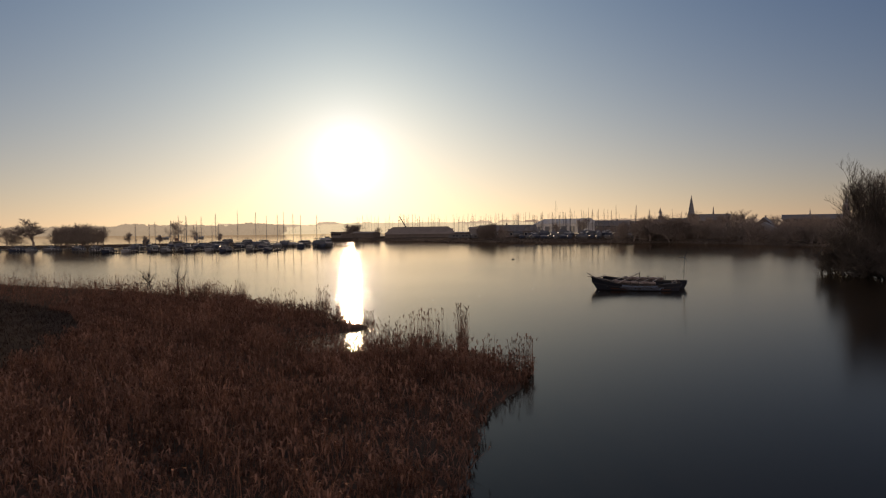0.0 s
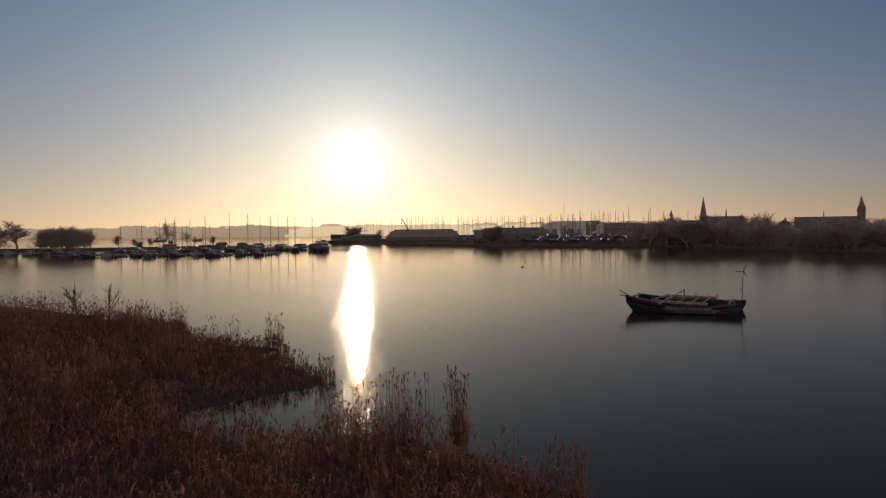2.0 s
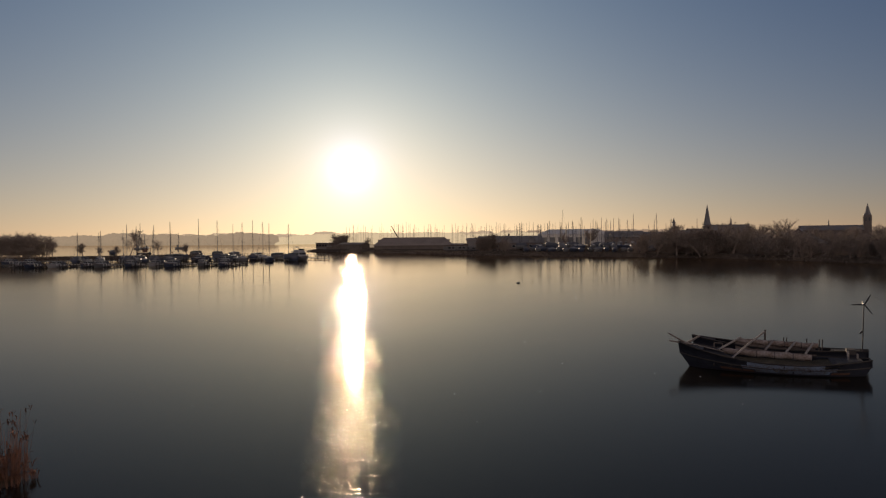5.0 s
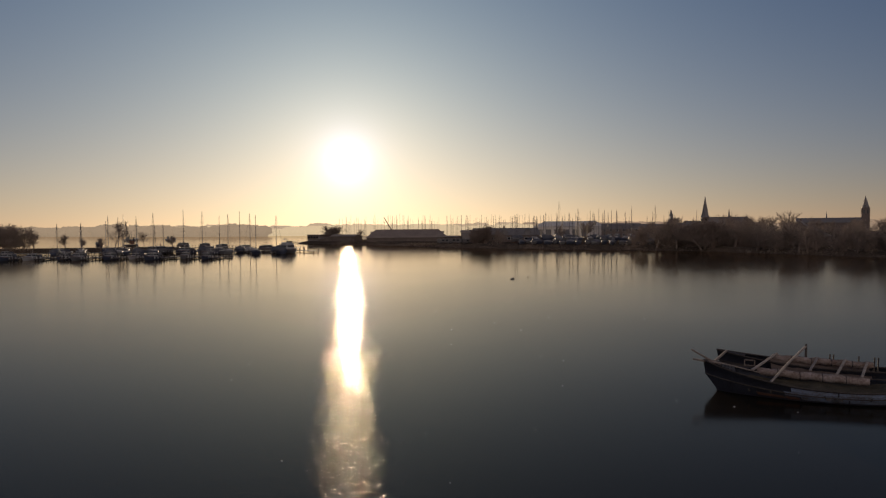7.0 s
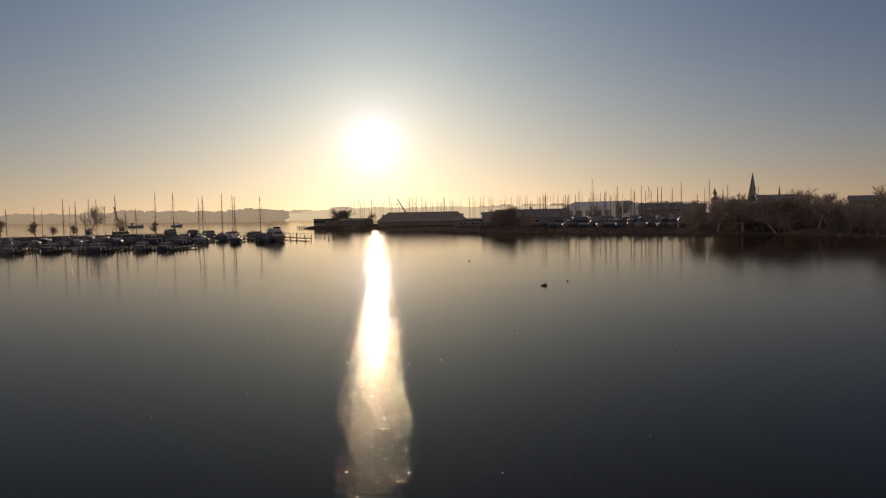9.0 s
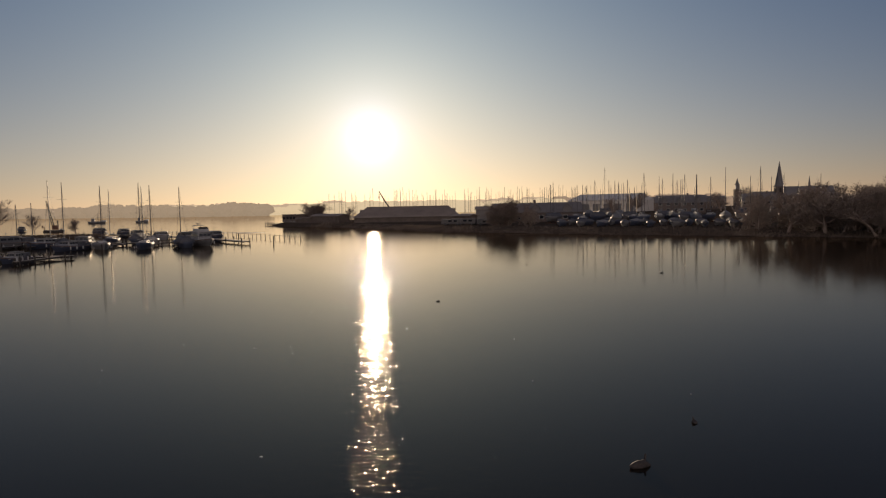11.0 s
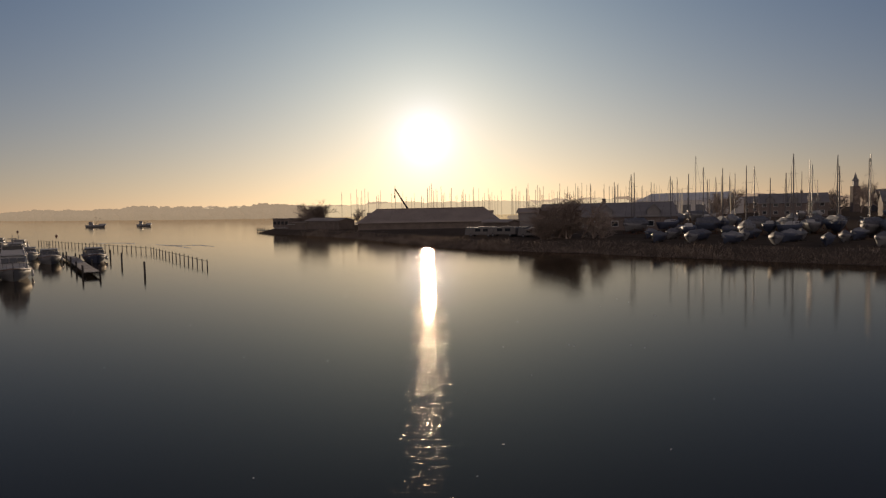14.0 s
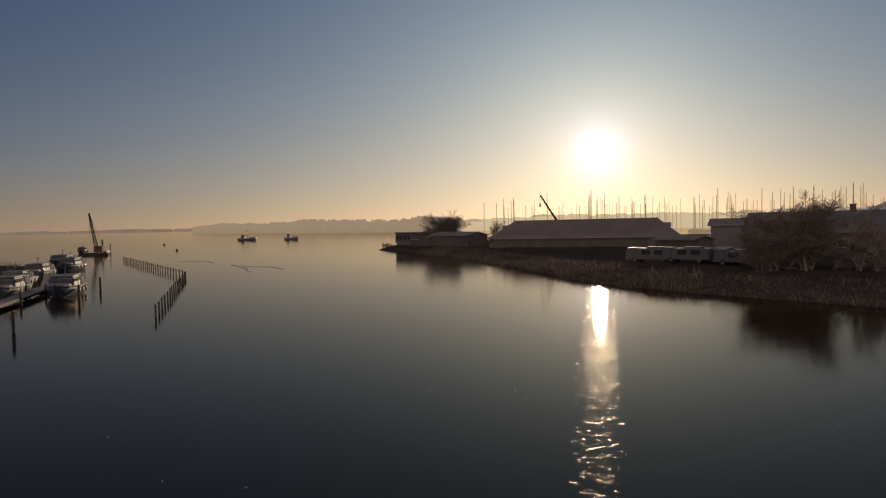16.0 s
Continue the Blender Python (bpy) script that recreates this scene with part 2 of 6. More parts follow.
WATER_ROUGH, CLEAR_ROUGH = (0.145, 0.165), (0.105, 0.12)
WATER_RIPPLE = (0.003, 0.040)
WATER_TINT = (1.0, 0.91, 0.79)
WATER_IOR = 1.22
WATER_RUFFLED = (0.035, 0.115)
M = dict(
    water=ice_water(),
    soil=material("dark_bank_soil", (0.085, 0.066, 0.05), 0.95, scale=0.3, fine=3.0, bump=0.4, dist=0.1, spec=0.0),
    reed=leafy("dry_reed", (0.19, 0.098, 0.065), 0.08, 0.2, 0.7),
    plume=leafy("reed_plumes", (0.19, 0.105, 0.074), 0.04, 0.15, 0.6),
    bankgrass=leafy("withered_bank_growth", (0.24, 0.185, 0.14), 0.15),
    bark=material("winter_bark", (0.24, 0.18, 0.14), 0.9, scale=1.0, fine=9.0, bump=0.3),
    # darker bark for the near trees and branches
    darkbark=material("dark_near_bark", (0.08, 0.065, 0.05), 0.9, scale=1.0, fine=9.0, bump=0.3),
    sedge=leafy("dark_matted_sedge", (0.045, 0.031, 0.023), 0.1, 0.3),
    twig=island_vary(material("bare_twigs", (0.085, 0.065, 0.05), 0.9, bump=0), 0.3),
    brushtwig=island_vary(material("brown_brush_twigs", (0.21, 0.165, 0.13), 0.9, bump=0), 0.3),
    # twigs of far trees, coloured paler to stand in for haze
    hazetwig=island_vary(material("haze_paled_twigs", (0.27, 0.215, 0.17), 0.9, bump=0), 0.3),
    oldwood=material("weathered_dark_timber", (0.048, 0.040, 0.035), 0.85, vary=0.4, scale=1.5, fine=14.0, bump=0.4),
    greywood=material("bleached_timber", (0.26, 0.225, 0.195), 0.8, vary=0.3, scale=2.0, fine=25.0, bump=0.3),
    beamwood=material("grey_weathered_spar_timber", (0.19, 0.155, 0.13), 0.8, vary=0.3, scale=2.0, fine=25.0, bump=0.3),
    tarred=material("tarred_navy_planking", (0.028, 0.031, 0.042), 0.6, vary=0.35, scale=1.2, fine=14.0, bump=0.3, spec=0.3),
    frostcanvas=material("frosted_pale_canvas", (0.27, 0.235, 0.215), 0.9, vary=0.3, scale=2.5, fine=12.0, bump=0.5, dist=0.04, spec=0.1, stain=(0.15, 0.10, 0.075)),
    mudcanvas=material("mossy_muddy_canvas", (0.085, 0.072, 0.048), 0.95, vary=0.4, scale=1.6, fine=9.0, bump=0.6, dist=0.06, spec=0.1),
    bluepaint=material("flaking_pale_blue_paint", (0.15, 0.20, 0.29), 0.6, scale=2.5, fine=12.0, stain=(0.10, 0.09, 0.085)),
    canvas=material("damp_brown_canvas", (0.13, 0.10, 0.082), 0.9, scale=2.0, fine=10.0, bump=0.5, dist=0.05),
    darksteel=material("dark_steel", (0.05, 0.05, 0.052), 0.5, 0.6, bump=0.05),
    alu=material("mast_aluminium", (0.13, 0.12, 0.115), 0.45, 0.5, bump=0),
    gelcoat=material("white_gelcoat", (0.36, 0.35, 0.335), 0.6, vary=0.08, scale=1.0, bump=0.03, spec=0.25),
    gelgrey=material("grey_gelcoat", (0.18, 0.175, 0.17), 0.6, vary=0.12, scale=1.0, bump=0.03, spec=0.25),
    navy=material("navy_hull_paint", (0.06, 0.07, 0.10), 0.6, vary=0.15, scale=1.0, bump=0.03, spec=0.25),
    hullred=material("oxblood_hull_paint", (0.14, 0.06, 0.045), 0.6, vary=0.2, scale=1.0, bump=0.03, spec=0.25),
    teak=material("worn_teak", (0.20, 0.13, 0.085), 0.7, vary=0.25, scale=2.0, fine=20.0, bump=0.2),
    glass=material("dark_tinted_glass", (0.02, 0.024, 0.03), 0.06, vary=0.1, bump=0),
    tarp=material("blue_grey_tarpaulin", (0.19, 0.19, 0.195), 0.85, vary=0.25, scale=1.2, fine=7.0, bump=0.5, dist=0.08, spec=0.15),
    tarpdark=material("dark_boat_cover", (0.11, 0.11, 0.12), 0.85, vary=0.3, scale=1.2, fine=7.0, bump=0.5, dist=0.08, spec=0.15),
    roof=material("weathered_shed_roof", (0.27, 0.22, 0.18), 0.85, vary=0.2, scale=0.25, fine=4.0, bump=0.2, dist=0.05),
    cladding=material("grey_steel_cladding", (0.62, 0.57, 0.50), 0.6, vary=0.12, scale=0.3, fine=5.0, bump=0.1),
    boards=material("stained_timber_boards", (0.14, 0.11, 0.088), 0.85, vary=0.3, scale=0.6, fine=8.0, bump=0.3),
    brick=material("brown_brick", (0.15, 0.118, 0.10), 0.9, vary=0.25, scale=0.8, fine=14.0, bump=0.3),
    slate=material("grey_slate", (0.17, 0.155, 0.145), 0.6, vary=0.2, scale=0.5, fine=8.0, bump=0.2),
    whitepaint=material("white_paint", (0.45, 0.44, 0.42), 0.5, vary=0.08, scale=1.0, bump=0.05),
    vanpaint=material("van_enamel", (0.11, 0.10, 0.092), 0.5, vary=0.06, scale=0.6, bump=0.02),
    rubber=material("tyre_rubber", (0.03, 0.03, 0.03), 0.85, bump=0.1),
    concrete=material("stained_concrete", (0.26, 0.25, 0.235), 0.9, vary=0.2, scale=0.5, fine=6.0, bump=0.25),
    rust=material("rusty_steel", (0.13, 0.065, 0.04), 0.8, vary=0.35, scale=1.0, fine=8.0, bump=0.3),
    frost=material("frosted_ice_crumbs", (0.55, 0.56, 0.58), 0.5, vary=0.15, bump=0.2),
    # haze colour painted as emission, brightest for the woods below the sun
    farwood=glowing_haze("far_woods_haze_glow", (0.14, 0.11, 0.085), (0.27, 0.20, 0.132)),
    farmast=glowing_haze("far_rigging_haze_glow", (0.2, 0.16, 0.12), (0.20, 0.15, 0.10)),
    sunwood=glowing_haze("far_woods_bright_haze_glow", (0.14, 0.11, 0.085), (0.56, 0.43, 0.265)),
    townwood=glowing_haze("town_woods_haze_glow", (0.14, 0.11, 0.085), (0.25, 0.175, 0.12)),
    farshore=glowing_haze("far_shore_haze_glow", (0.2, 0.16, 0.13), (0.17, 0.125, 0.10)),
    farland=glowing_haze("far_land_haze_glow", (0.2, 0.16, 0.13), (0.40, 0.29, 0.19)),
)


# ---- shapes ----
class Geo:
    """Collects vertices and faces for one mesh."""

    def __init__(self):
        self.v, self.f = [], []

    def add(self, verts, faces, m=None):
        k = len(self.v)
        self.v += [tuple(m @ Vector(p)) for p in verts] if m is not None else [tuple(p) for p in verts]
        self.f += [tuple(i + k for i in f) for f in faces]
        return self

    def box(self, cx, cy, cz, sx, sy, sz, m=None, bevel=0.0, top=1.0, topy=None):
        """A block with bevelled upright edges; top: how far it narrows upwards."""
        ty = top if topy is None else topy
        hx, hy = sx / 2, sy / 2
        b = min(bevel, hx * 0.9, hy * 0.9)
        ring = [(-hx + b, -hy), (hx - b, -hy), (hx, -hy + b), (hx, hy - b), (hx - b, hy), (-hx + b, hy), (-hx, hy - b), (-hx, -hy + b)] if b else [(-hx, -hy), (hx, -hy), (hx, hy), (-hx, hy)]
        n = len(ring)
        vs = [(cx + x, cy + y, cz - sz / 2) for x, y in ring]
        if b:
            vs += [(cx + x * (1 + (top - 1) * (1 - b / sz)), cy + y * (1 + (ty - 1) * (1 - b / sz)), cz + sz / 2 - b * 0.6) for x, y in ring]
            k = 1 - b / max(sx, sy)
            vs += [(cx + x * top * k, cy + y * ty * k, cz + sz / 2) for x, y in ring]
            layers = 3
        else:
            vs += [(cx + x * top, cy + y * ty, cz + sz / 2) for x, y in ring]
            layers = 2
        fs = [tuple(range(n))[::-1], tuple(range(n * (layers - 1), n * layers))]
        for j in range(layers - 1):
            fs += [(j * n + i, j * n + (i + 1) % n, (j + 1) * n + (i + 1) % n, (j + 1) * n + i) for i in range(n)]
        return self.add(vs, fs, m)

    def tube(self, points, radii, seg=6, m=None, caps=True):
        """A tapered tube through points."""
        pts = [Vector(p) for p in points]
        if not isinstance(radii, (list, tuple)):
            radii = [radii] * len(pts)
        vs, fs = [], []
        for i, p in enumerate(pts):
            d = (pts[min(i + 1, len(pts) - 1)] - pts[max(i - 1, 0)]).normalized()
            a = d.cross(Vector((0, 0, 1)) if abs(d.z) < 0.9 else Vector((1, 0, 0))).normalized()
            c = d.cross(a)
            vs += [p + (a * math.cos(2 * math.pi * j / seg) + c * math.sin(2 * math.pi * j / seg)) * radii[i] for j in range(seg)]
        for i in range(len(pts) - 1):
            fs += [(i * seg + j, i * seg + (j + 1) % seg, (i + 1) * seg + (j + 1) % seg, (i + 1) * seg + j) for j in range(seg)]
        if caps:
            fs += [tuple(range(seg))[::-1], tuple(range((len(pts) - 1) * seg, len(pts) * seg))]
        return self.add(vs, fs, m)

    def spike(self, a, b, r):
        """A thin twig running out to a point."""
        d = (b - a).normalized()
        p = d.cross(Vector((0, 0, 1)) if abs(d.z) < 0.9 else Vector((1, 0, 0))).normalized() * r
        q = d.cross(p)
        k = len(self.v)
        self.v += [tuple(a + p), tuple(a - p * 0.5 + q * 0.87), tuple(a - p * 0.5 - q * 0.87), tuple(b)]
        self.f += [(k, k + 1, k + 3), (k + 1, k + 2, k + 3), (k + 2, k, k + 3)]
        return self

    def loft(self, rings, m=None, closed=True, ends=True):
        """Skins a row of rings with as many points each."""
        n = len(rings[0])
        vs = [p for r in rings for p in r]
        fs = []
        for i in range(len(rings) - 1):
            for j in range(n if closed else n - 1):
                fs.append((i * n + j, i * n + (j + 1) % n, (i + 1) * n + (j + 1) % n, (i + 1) * n + j))
        if ends:
            fs += [tuple(range(n))[::-1], tuple(range((len(rings) - 1) * n, len(rings) * n))]
        return self.add(vs, fs, m)

    def mesh(self, name, mat, smooth=False):
        me = bpy.data.meshes.new(name)
        me.from_pydata(self.v, [], self.f)
        me.materials.append(mat)
        if smooth:
            me.polygons.foreach_set("use_smooth", [True] * len(me.polygons))
        me.update()
        return me


def thing(name, label, category, at=None, group="", kind=""):
    ob = new(name)
    if at is not None:
        ob.matrix_basis = at
    return tagged(ob, label, category, group, kind)


def part(name, geo, mat, parent=None, label="", smooth=False):
    ob = new(name, geo.mesh(name, mat, smooth))
    if parent is not None:
        ob.parent = parent
    return tagged(ob, label) if label else ob


def solid(name, geo, mat, label, category, group="", kind="", at=None, smooth=False):
    ob = part(name, geo, mat, smooth=smooth)
    if at is not None:
        ob.matrix_basis = at
    return tagged(ob, label, category, group, kind)


def array_mesh(name, verts, faces, mat):
    """A mesh from arrays: verts (n, 3), faces (m, k)."""
    me = bpy.data.meshes.new(name)
    faces = np.asarray(faces, dtype=np.int32)
    me.vertices.add(len(verts))
    me.vertices.foreach_set("co", np.asarray(verts, dtype=np.float32).ravel())
    me.loops.add(faces.size)
    me.loops.foreach_set("vertex_index", faces.ravel())
    me.polygons.add(len(faces))
    me.polygons.foreach_set("loop_start", np.arange(0, faces.size, faces.shape[1], dtype=np.int32))
    me.update(calc_edges=True)
    me.materials.append(mat)
    return me


# ---- lie of the land ----
ISLAND = [(-140, 60), (-110, 105), (-75, 97), (-58, 89), (-40, 80.5), (-30, 73.5), (-24, 68.5), (-19, 65), (-16.8, 60.3), (-13, 57.5), (-9.4, 56.4), (-11.0, 53.8), (-8.2, 51.2), (-5.4, 48), (-5.2, 46.2), (-6.8, 44.7), (-8.4, 43.9), (-10.4, 42.2), (-10.2, 40.0), (-7.6, 38.2), (-4.4, 37.7), (-2.0, 38.0), (0.5, 36.8), (2, 34.6), (4, 32), (3.6, 30), (1.6, 25.5), (0.8, 20.5), (0.3, 17), (-1, 10), (-6, 0), (-14, -14), (-60, -30), (-140, -30)]
SEDGE = [(-90, 42), (-60, 66), (-43, 66), (-30, 55), (-24.5, 46), (-22, 37), (-21, 30), (-30, 22), (-60, 20), (-90, 28)]
YARD = [(-74, 404), (-66, 394), (-50, 378), (-36, 362), (-20, 338), (-4, 312), (4, 301.5), (14, 294), (22, 289), (31, 280), (44, 269), (58, 259), (70, 250), (82, 239), (92, 217), (102, 193), (108, 165), (100, 132), (70, 108), (55, 93), (51, 81), (50, 50), (50, -40), (900, -40), (900, 1100), (120, 1000), (40, 520), (-40, 470), (-72, 430)]
MOLE = [(-420, 300), (-180, 272), (-150, 283), (-118, 298), (-98, 312), (-96, 322), (-115, 325), (-160, 312), (-420, 345)]


def shore_distance(x, y, poly):
    """Signed distance to a shoreline, positive on land."""
    x, y = np.asarray(x, float), np.asarray(y, float)
    best = np.full(x.shape, 1e9)
    inside = np.zeros(x.shape, bool)
    for (ax, ay), (bx, by) in zip(poly, poly[1:] + poly[:1]):
        dx, dy = bx - ax, by - ay
        t = np.clip(((x - ax) * dx + (y - ay) * dy) / (dx * dx + dy * dy), 0, 1)
        best = np.minimum(best, np.hypot(x - ax - t * dx, y - ay - t * dy))
        if ay != by:
            inside ^= ((ay > y) != (by > y)) & (x < dx * (y - ay) / dy + ax)
    return np.where(inside, best, -best)


def wobble(x, y, s):
    return np.sin(x * 0.9 * s + 1.3) * np.cos(y * 1.1 * s + 0.4) + 0.5 * np.sin(x * 2.3 * s + y * 1.7 * s)


def land_height(x, y):
    isl = shore_distance(x, y, ISLAND) + 0.25 * wobble(x, y, 1.1)
    h = np.clip(isl * 0.25, -1.4, 0.22) + 0.05 * wobble(x, y, 1.7) * (isl > 0)
    yard = shore_distance(x, y, YARD) - 1.6 + 0.4 * wobble(x, y, 0.5)
    h = np.maximum(h, np.clip(yard * 0.35, -1.4, 1.25) + 0.06 * wobble(x, y, 0.4) * (yard > 0))
    mole = shore_distance(x, y, MOLE) + 0.4 * wobble(x, y, 0.5)
    h = np.maximum(h, np.clip(mole * 0.3, -1.4, 0.9))
    return h


def ground_at(x, y):
    return float(land_height(np.array([x]), np.array([y]))[0])


def build_ground():
    def axis(lo, hi, step, far):
        inner = list(np.arange(lo, hi + step / 2, step))
        out, d = [], step
        p = hi
        while p < far:
            d *= 1.35
            p += d
            out.append(p)
        low, d, p = [], step, lo
        while p > -far:
            d *= 1.35
            p -= d
            low.append(p)
        return np.array(low[::-1] + inner + out)
    xs, ys = axis(-150, 140, 1.5, 4600), axis(-40, 430, 1.6, 4600)
    gx, gy = np.meshgrid(xs, ys)
    gz = land_height(gx.ravel(), gy.ravel())
    v = np.stack([gx.ravel(), gy.ravel(), gz], 1)
    nx, ny = len(xs), len(ys)
    i, j = np.meshgrid(np.arange(nx - 1), np.arange(ny - 1))
    a = (j * nx + i).ravel()
    f = np.stack([a, a + 1, a + nx + 1, a + nx], 1)
    me = array_mesh("ground", v, f, M["soil"])
    me.polygons.foreach_set("use_smooth", [True] * len(me.polygons))
    return tagged(new("ground", me), "dark damp soil of banks and lake bed", "ground", kind="structure")


build_ground()
water = new("water", Geo().add([(-4600, -4600, 0), (4600, -4600, 0), (4600, 4600, 0), (-4600, 4600, 0)], [(0, 1, 2, 3)]).mesh("water", M["water"]))
tagged(water, "still dark lake under thin glossy ice", "water", kind="structure")


# ---- far distance ----
def far_lumps(name, line, count, tall, wide, mat, label, seed, depth=60.0):
    """A belt of trees along a line, far off, its haze set by emission."""
    rng = np.random.default_rng(seed)
    pts = np.array(line, float)
    seg = np.hypot(*(pts[1:] - pts[:-1]).T)
    cum = np.concatenate([[0], np.cumsum(seg)])
    vs, fs = [], []
    k = 0
    nu, nv = 9, 6
    for s in np.sort(rng.uniform(0, cum[-1], count)):
        i = min(np.searchsorted(cum, s) - 1, len(seg) - 1) if s > 0 else 0
        p = pts[i] + (pts[i + 1] - pts[i]) * (s - cum[i]) / seg[i]
        p = p + rng.uniform(-0.5, 0.5, 2) * (8, depth)
        swell = 0.86 + 0.08 * math.sin(s * 0.021) + 0.06 * math.sin(s * 0.057 + 1)
        h, r = rng.uniform(0.72, 1.0) * tall * swell, rng.uniform(0.7, 1.25) * wide
        u = np.linspace(0, 2 * math.pi, nu, endpoint=False)
        for a in range(nv):
            q = a / (nv - 1)
            rad = r * (0.55 + 0.6 * math.sin(q * math.pi * 0.72)) * (1 - q ** 4 * 0.55)
            jit = rng.uniform(0.72, 1.2, nu)
            vs.append(np.stack([p[0] + rad * jit * np.cos(u), p[1] + rad * jit * np.sin(u), -1 + (h + 1) * q * rng.uniform(0.93, 1.05, nu)], 1))
        for a in range(nv - 1):
            for b in range(nu):
                fs.append((k + a * nu + b, k + a * nu + (b + 1) % nu, k + (a + 1) * nu + (b + 1) % nu, k + (a + 1) * nu + b))
        k += nu * nv
    me = array_mesh(name, np.concatenate(vs), fs, mat)
    return tagged(new(name, me), label, "woods", kind="stuff")


far_lumps("far_woods", [(-960, 1400), (-760, 1200), (-520, 1030), (-290, 880), (-205, 850)], 470, 17, 10, M["farwood"], "bare winter woods along the far shore in painted haze", 3)
far_lumps("far_woods", [(-420, 1010), (-240, 900), (-60, 850), (60, 800), (110, 795)], 230, 14.5, 12, M["sunwood"], "treeline beyond the boatyard with bright haze painted in", 4)
far_lumps("far_woods", [(100, 800), (300, 790), (640, 760)], 210, 14.5, 12, M["townwood"], "brown treeline behind the town in painted haze", 6)
far_lumps("far_woods", [(-560, 1420), (-300, 1350), (300, 1300)], 140, 20, 18, M["farland"], "treeline on the horizon with pale mist painted in", 5)
g = Geo()
for k in range(40):
    x = -4200 + k * 95
    g.box(x, 3300 + 250 * math.sin(k * 0.8), 5 + 3 * math.sin(k * 1.7), 130, 200, 18 + 5 * math.sin(k * 2.3), bevel=20)
solid("far_shore", g, M["farshore"], "low shore across the open lake in painted mist", "land", kind="structure")


# ---- trees ----
def tree_geo(seed, height, spread, trunk_r, levels=4, stems=1, first=0.25, twig=1.0, droop=0.0, dense=None):
    """A bare winter tree: trunk and limbs in one shape, fine twigs in another."""
    rng = random.Random(seed)
    wood, twigs = Geo(), Geo()

    def grow(p, d, length, r, level):
        n = 4 if level < 2 else 2
        pts, rad = [p], [r]
        q, dd = p.copy(), d.copy()
        for i in range(n):
            dd = (dd + Vector((rng.gauss(0, 0.16), rng.gauss(0, 0.16), rng.gauss(0.03, 0.1) - droop * level * 0.1))).normalized()
            q = q + dd * length / n
            pts.append(q.copy())
            rad.append(r * (1 - 0.62 * (i + 1) / n))
        if level >= levels:
            twigs.spike(pts[0], pts[-1], max(r, 0.012) * twig)
            return
        if level >= 2 and level == levels - 1:
            wood.spike(pts[0], pts[-1], r)
        else:
            wood.tube(pts, rad, 7 if level == 0 else 5 if level == 1 else 3, caps=False)
        kids = (7, 6, 5, 5, 5)[level] if dense is None else dense[level]
        for i in range(kids):
            t = first + (1 - first) * (i + rng.random()) / kids if level == 0 else 0.2 + 0.8 * (i + rng.random()) / kids
            a = min(int(t * n), n - 1)
            base = pts[a].lerp(pts[a + 1], t * n - a)
            out = Vector((rng.gauss(0, 1), rng.gauss(0, 1), rng.gauss(0.15, 0.4))).normalized()
            nd = (dd * 0.55 + out * spread + Vector((0, 0, 0.22 - droop))).normalized()
            grow(base, nd, length * rng.uniform(0.42, 0.66) * (1.15 - 0.35 * t), r * 0.52 * (1.1 - 0.5 * t), level + 1)

    for s in range(stems):
        lean = Vector((rng.gauss(0, 0.28), rng.gauss(0, 0.28), 1)).normalized() if stems > 1 else Vector((rng.gauss(0, 0.05), rng.gauss(0, 0.05), 1)).normalized()
        at = Vector((rng.gauss(0, 0.7), rng.gauss(0, 0.7), -0.4)) if stems > 1 else Vector((0, 0, -0.4))
        grow(at, lean, height * rng.uniform(0.5, 0.64), trunk_r, 0)
    return wood, twigs


def tree(name, label, seed, height, spread, trunk_r, at, twigs_of="hazetwig", **how):
    t = thing(name, label, "tree", at)
    wood, twigs = tree_geo(seed, height, spread, trunk_r, **how)
    top = max(v[2] for v in twigs.v)
    k = height / top
    for gg in (wood, twigs):
        gg.v = [(x * k, y * k, z * k) for x, y, z in gg.v]
    part("trunk", wood, M["darkbark" if twigs_of == "twig" else "bark"], t, "dark grey bark", True)
    part("crown", twigs, M[twigs_of], t, "bare brown twigs")
    return t


def stand(x, y, turn=0.0, size=1.0, wide=1.0):
    return Matrix.Translation((x, y, max(ground_at(x, y), 0.0))) @ Matrix.Rotation(radians(turn), 4, "Z") @ Matrix.Diagonal((size * wide, size * wide, size, 1))


# the waterside willows, tall and many-stemmed, with limbs that lie over the ice
tree("willow_tree", "tall bare willow leaning over the dark water", 11, 15.2, 0.36, 0.2, stand(57.6, 89.5), stems=9, levels=4, first=0.12, twig=1.3, dense=(9, 7, 6, 5), twigs_of="twig")
tree("willow_tree", "dense bare willow thicket on the bank", 12, 12.5, 0.6, 0.17, stand(60.5, 85.0), stems=10, levels=4, first=0.1, twig=1.4, dense=(8, 7, 5, 5), twigs_of="twig")
tree("willow_bush", "low willow scrub at the water's edge", 13, 8.5, 0.7, 0.12, stand(53.5, 87.0), stems=10, levels=3, first=0.06, twig=1.6, dense=(9, 8, 7), twigs_of="twig")
tree("willow_bush", "low willow scrub on the bank", 14, 6.2, 0.7, 0.12, stand(54.5, 81.5), stems=10, levels=3, first=0.06, twig=1.6, dense=(9, 8, 7), twigs_of="twig")
low_bush = tree("willow_bush", "low tangle of willow shoots over the ice", 15, 5.0, 0.9, 0.10, stand(51.0, 85.0), stems=10, levels=3, first=0.06, twig=1.5, dense=(8, 8, 6), twigs_of="twig")
g = Geo()
rng = random.Random(5)
